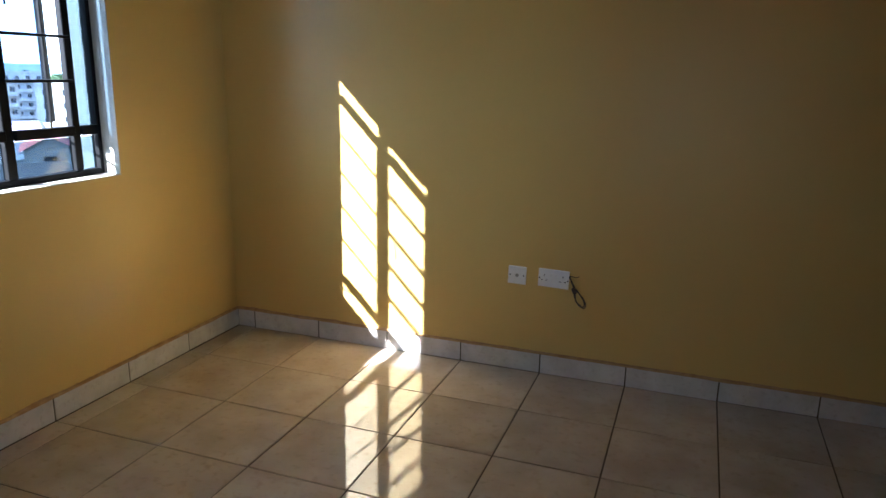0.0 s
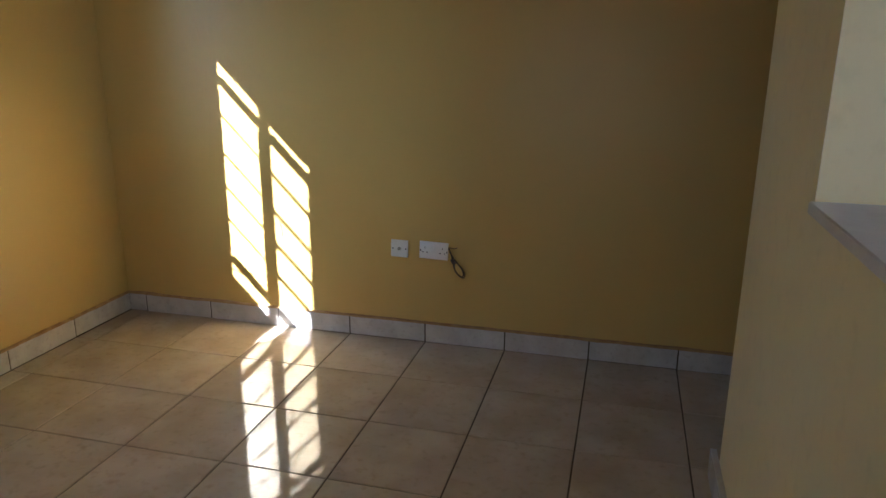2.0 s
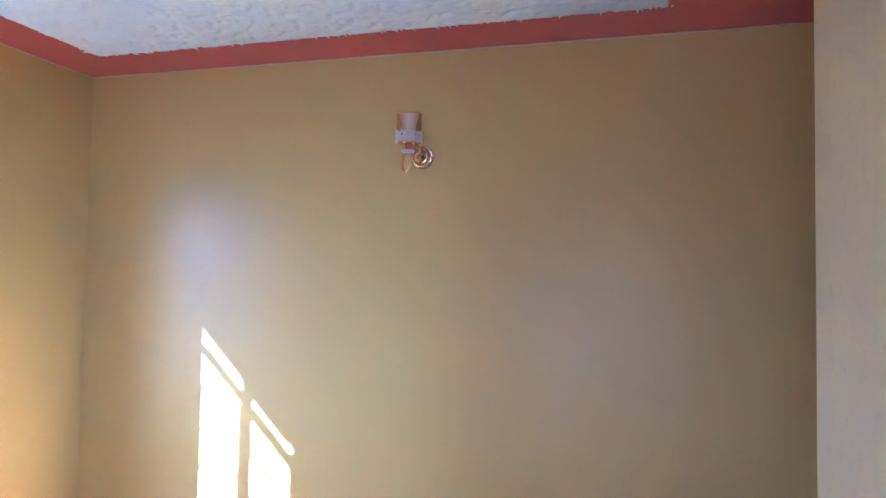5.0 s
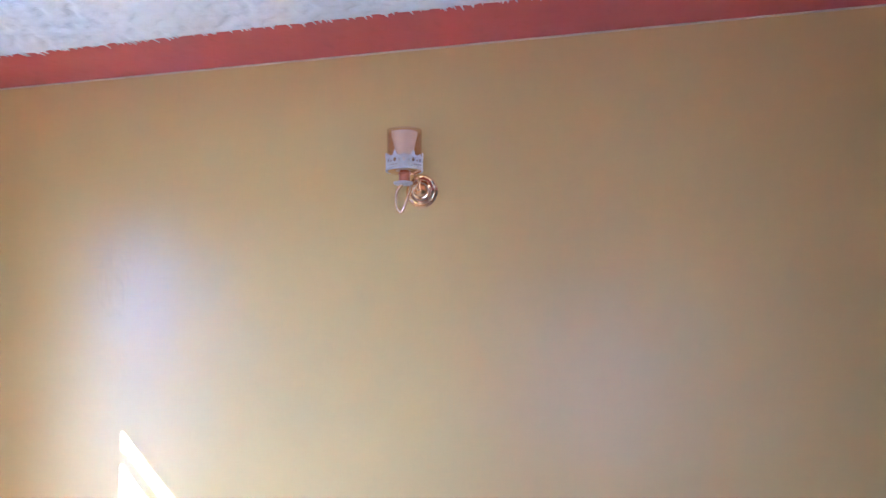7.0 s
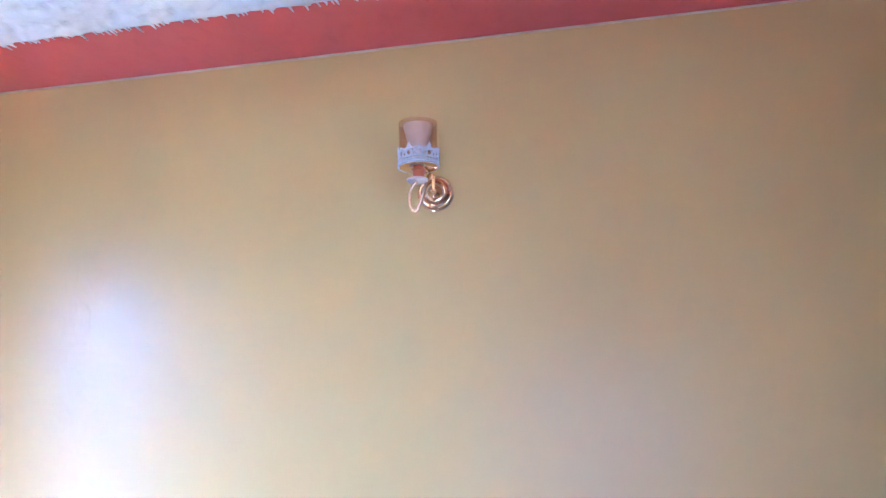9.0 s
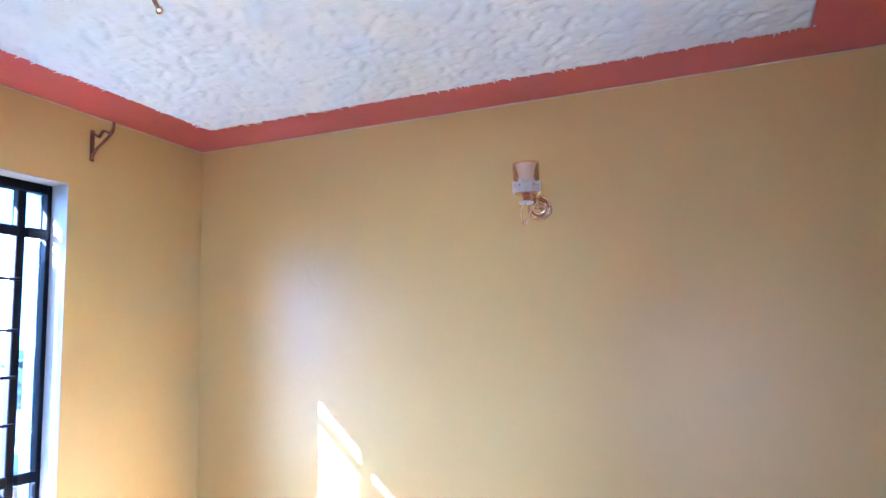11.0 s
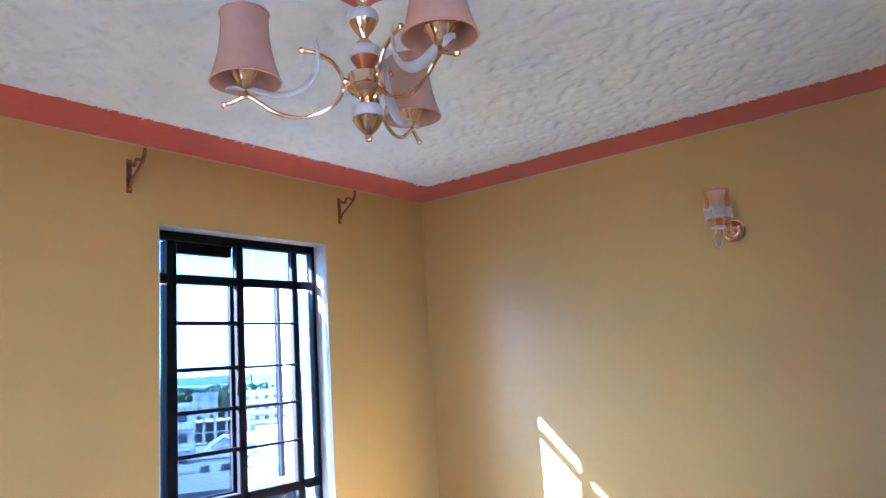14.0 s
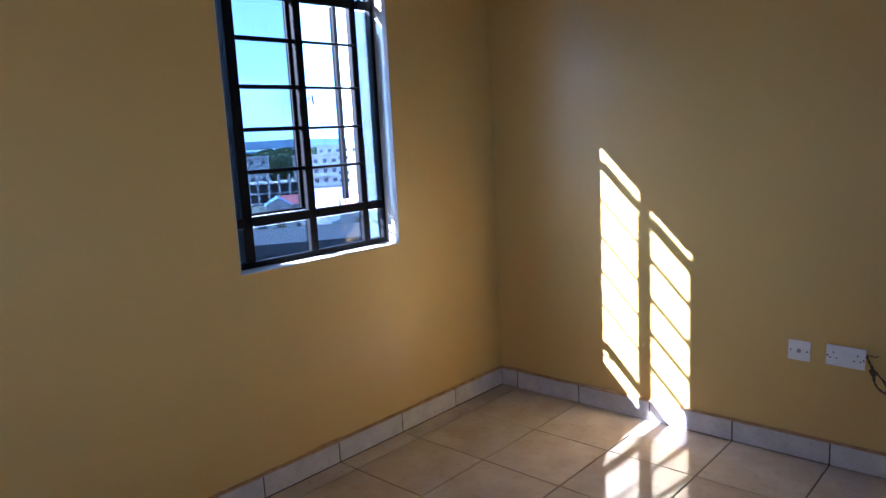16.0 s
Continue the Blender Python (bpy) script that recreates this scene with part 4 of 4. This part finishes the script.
def tree_mesh(seed):
    r = random.Random(seed)
    t = bmesh.new()
    tube(t, [(0, 0, 0), (0.1, 0.05, 2), (0.15, -0.1, 4), (0.1, 0, 6.5)], 0.28, 7, taper=lambda s: 1 - 0.75 * s)
    for k in range(6):
        a, z = r.uniform(0, 6.28), r.uniform(2.6, 5)
        tube(t, [(0.1, 0, z), (1.2 * math.cos(a), 1.2 * math.sin(a), z + 1.2), (2.2 * math.cos(a), 2.2 * math.sin(a), z + 2.2)], 0.10, 5, taper=lambda s: 1 - 0.7 * s)
    c = bmesh.new()
    for k in range(900):
        a, u = r.uniform(0, 6.28), r.uniform(-0.85, 1)
        rad = 2.9 * (1 - abs(u) ** 1.6) ** 0.5 * (0.55 + 0.45 * r.random()) * (1 + 0.28 * math.sin(3 * a + seed) + 0.2 * math.sin(7 * a))
        p = Vector((rad * math.cos(a), rad * math.sin(a), 6 + 2.7 * u + 0.4 * math.sin(5 * a)))
        s = r.uniform(0.25, 0.5)
        d1 = Vector((r.uniform(-1, 1), r.uniform(-1, 1), r.uniform(-1, 1))).normalized() * s
        d2 = d1.orthogonal().normalized() * s * 0.6
        q = [c.verts.new(p + v) for v in (-d1, d2, d1, -d2)]
        c.faces.new(q)
    out = []
    for b, m, nm in ((t, M_BARK, "trunk"), (c, M_LEAF, "crown")):
        me = bpy.data.meshes.new(nm)
        b.to_mesh(me); b.free(); me.materials.append(m)
        out.append(me)
    return out


kinds = [tree_mesh(s) for s in (1, 2, 3)]
for k in range(130):
    deg = rng.uniform(24, 52) if k > 34 else rng.uniform(31.0, 37.0)
    dist = rng.uniform(250, 560) if k > 34 else rng.uniform(275, 400)
    x, y = spot(deg, dist)
    t = empty("tree", pose(x, y, GZ, 0, 0, rng.uniform(0, 360)), "dark green broad-crowned tree among the buildings", "tree", "trees of the town")
    s = rng.uniform(1.2, 1.75)
    t.scale = (s, s, s)
    for nm, me in zip(("trunk", "crown"), kinds[k % 3]):
        o = new(nm, me)
        o.parent = t


# ---------------- tiles and skirting ----------------
tile_meshes = {}


def tile_mesh(w, d, h, axis):
    key = (round(w, 3), round(d, 3), round(h, 3), axis)
    if key not in tile_meshes:
        bm = bmesh.new()
        c = 0.0018
        if axis == "z":
            lo = [(-w / 2, -d / 2, -h), (w / 2, -d / 2, -h), (w / 2, d / 2, -h), (-w / 2, d / 2, -h)]
            mid = [(x, y, -c) for x, y, _ in lo]
            top = [(x - math.copysign(c, x), y - math.copysign(c, y), 0) for x, y, _ in lo]
        elif axis == "y":
            lo = [(-w / 2, 0, -d / 2), (w / 2, 0, -d / 2), (w / 2, 0, d / 2), (-w / 2, 0, d / 2)]
            mid = [(x, -h + c, z) for x, _, z in lo]
            top = [(x - math.copysign(c, x), -h, z - math.copysign(c, z)) for x, _, z in lo]
        else:
            lo = [(0, -w / 2, -d / 2), (0, w / 2, -d / 2), (0, w / 2, d / 2), (0, -w / 2, d / 2)]
            mid = [(h - c, y, z) for _, y, z in lo]
            top = [(h, y - math.copysign(c, y), z - math.copysign(c, z)) for _, y, z in lo]
        rings = [[bm.verts.new(v) for v in ring] for ring in (lo, mid, top)]
        for a, b in zip(rings, rings[1:]):
            for i in range(4):
                bm.faces.new((a[i], a[(i + 1) % 4], b[(i + 1) % 4], b[i]))
        bm.faces.new(rings[2])
        bmesh.ops.recalc_face_normals(bm, faces=bm.faces)
        me = bpy.data.meshes.new("tile")
        bm.to_mesh(me)
        bm.free()
        me.materials.append(M_TILE if axis == "z" else M_SKIRT)
        tile_meshes[key] = me
    return tile_meshes[key]


rng = random.Random(5)
G = 0.0055
xs = [0.012] + [0.12 + 0.4 * k for k in range(11)] + [FAR_E]
ys = [0.0] + [-0.42 - 0.4 * k for k in range(11)] + [FAR_S]
for x0, x1 in zip(xs, xs[1:]):
    for y1, y0 in zip(ys, ys[1:]):
        if x1 - x0 < 0.02 or y1 - y0 < 0.02:
            continue
        o = new("floor_tile", tile_mesh(x1 - x0 - G, y1 - y0 - G, 0.004, "z"))
        o.matrix_basis = pose((x0 + x1) / 2, (y0 + y1) / 2, rng.uniform(-0.0003, 0.0003), rng.uniform(-0.05, 0.05), rng.uniform(-0.05, 0.05), 0)
        o.parent = floor_ob

base = empty("baseboard", Matrix.Identity(4), "pale marbled ceramic skirting tiles along the walls", "skirting")
base["kind"] = "structure"
SK = 0.10
for x0, x1 in zip(xs, xs[1:]):
    if x1 > x0 + 0.02:
        o = new("skirting_tile", tile_mesh(x1 - x0 - 0.006, SK - 0.002, 0.012 + rng.uniform(-0.001, 0.001), "y"))
        o.matrix_basis = pose((x0 + x1) / 2, -0.0005, SK / 2 + 0.001 + rng.uniform(-0.001, 0.001), 0, rng.uniform(-0.15, 0.15), 0)
        o.parent = base
for y1, y0 in zip(ys, ys[1:]):
    if y1 > y0 + 0.02:
        o = new("skirting_tile", tile_mesh(y1 - y0 - 0.006, SK - 0.002, 0.012 + rng.uniform(-0.001, 0.001), "x"))
        o.matrix_basis = pose(0.0005, (y0 + y1) / 2, SK / 2 + 0.001 + rng.uniform(-0.001, 0.001), rng.uniform(-0.15, 0.15), 0, 0)
        o.parent = base
for k in range(9):
    y1 = SPLIT + 0.08 - 0.4 * k
    o = new("skirting_tile", tile_mesh(0.397, SK - 0.002, 0.020, "x"))
    o.matrix_basis = pose(EAST - 0.0005, y1 - 0.2, SK / 2 + 0.001, 0, 0, 180)
    o.parent = base
boxes("skirting_bed", [(0.010, FAR_E, -0.009, -0.0005, 0.0, SK - 0.004), (0.0005, 0.009, FAR_S, -0.010, 0.0, SK - 0.004),
                       (EAST - 0.016, EAST - 0.0005, FAR_S, SPLIT + 0.075, 0.0, SK - 0.004)], M_GROUT, base, "dark grout behind the skirting")
# rough line of mortar and brown paint along the top of the skirting
bm = bmesh.new()
n = 420
for side in ("north", "west"):
    rows = []
    for k in range(n):
        u = k * 0.0105
        v = 1.0 if side == "north" else 6.0
        lump = max(0.0, noise.noise(Vector((u * 4.3, v, 0))))
        top = SK + 0.006 + 0.010 * lump + 0.003 * noise.noise(Vector((u * 45, v, 3)))
        low = SK - 0.003 - 0.006 * max(0.0, noise.noise(Vector((u * 6.1, v, 8))))
        out = 0.0135 + 0.002 * noise.noise(Vector((u * 30, v, 5)))
        line = [(0.0, top + 0.001), (0.004, top), (out * 0.8, (SK + top) / 2 + 0.001), (out, SK + 0.001), (out, low)]
        rows.append([bm.verts.new((u, -d, z) if side == "north" else (d, -u, z)) for d, z in line])
    for a, b in zip(rows, rows[1:]):
        for q in range(4):
            bm.faces.new((a[q], b[q], b[q + 1], a[q + 1]))
part("skirting_mortar", bm, M_MORTAR, base, "rough brown mortar line above the skirting", kind="stuff")
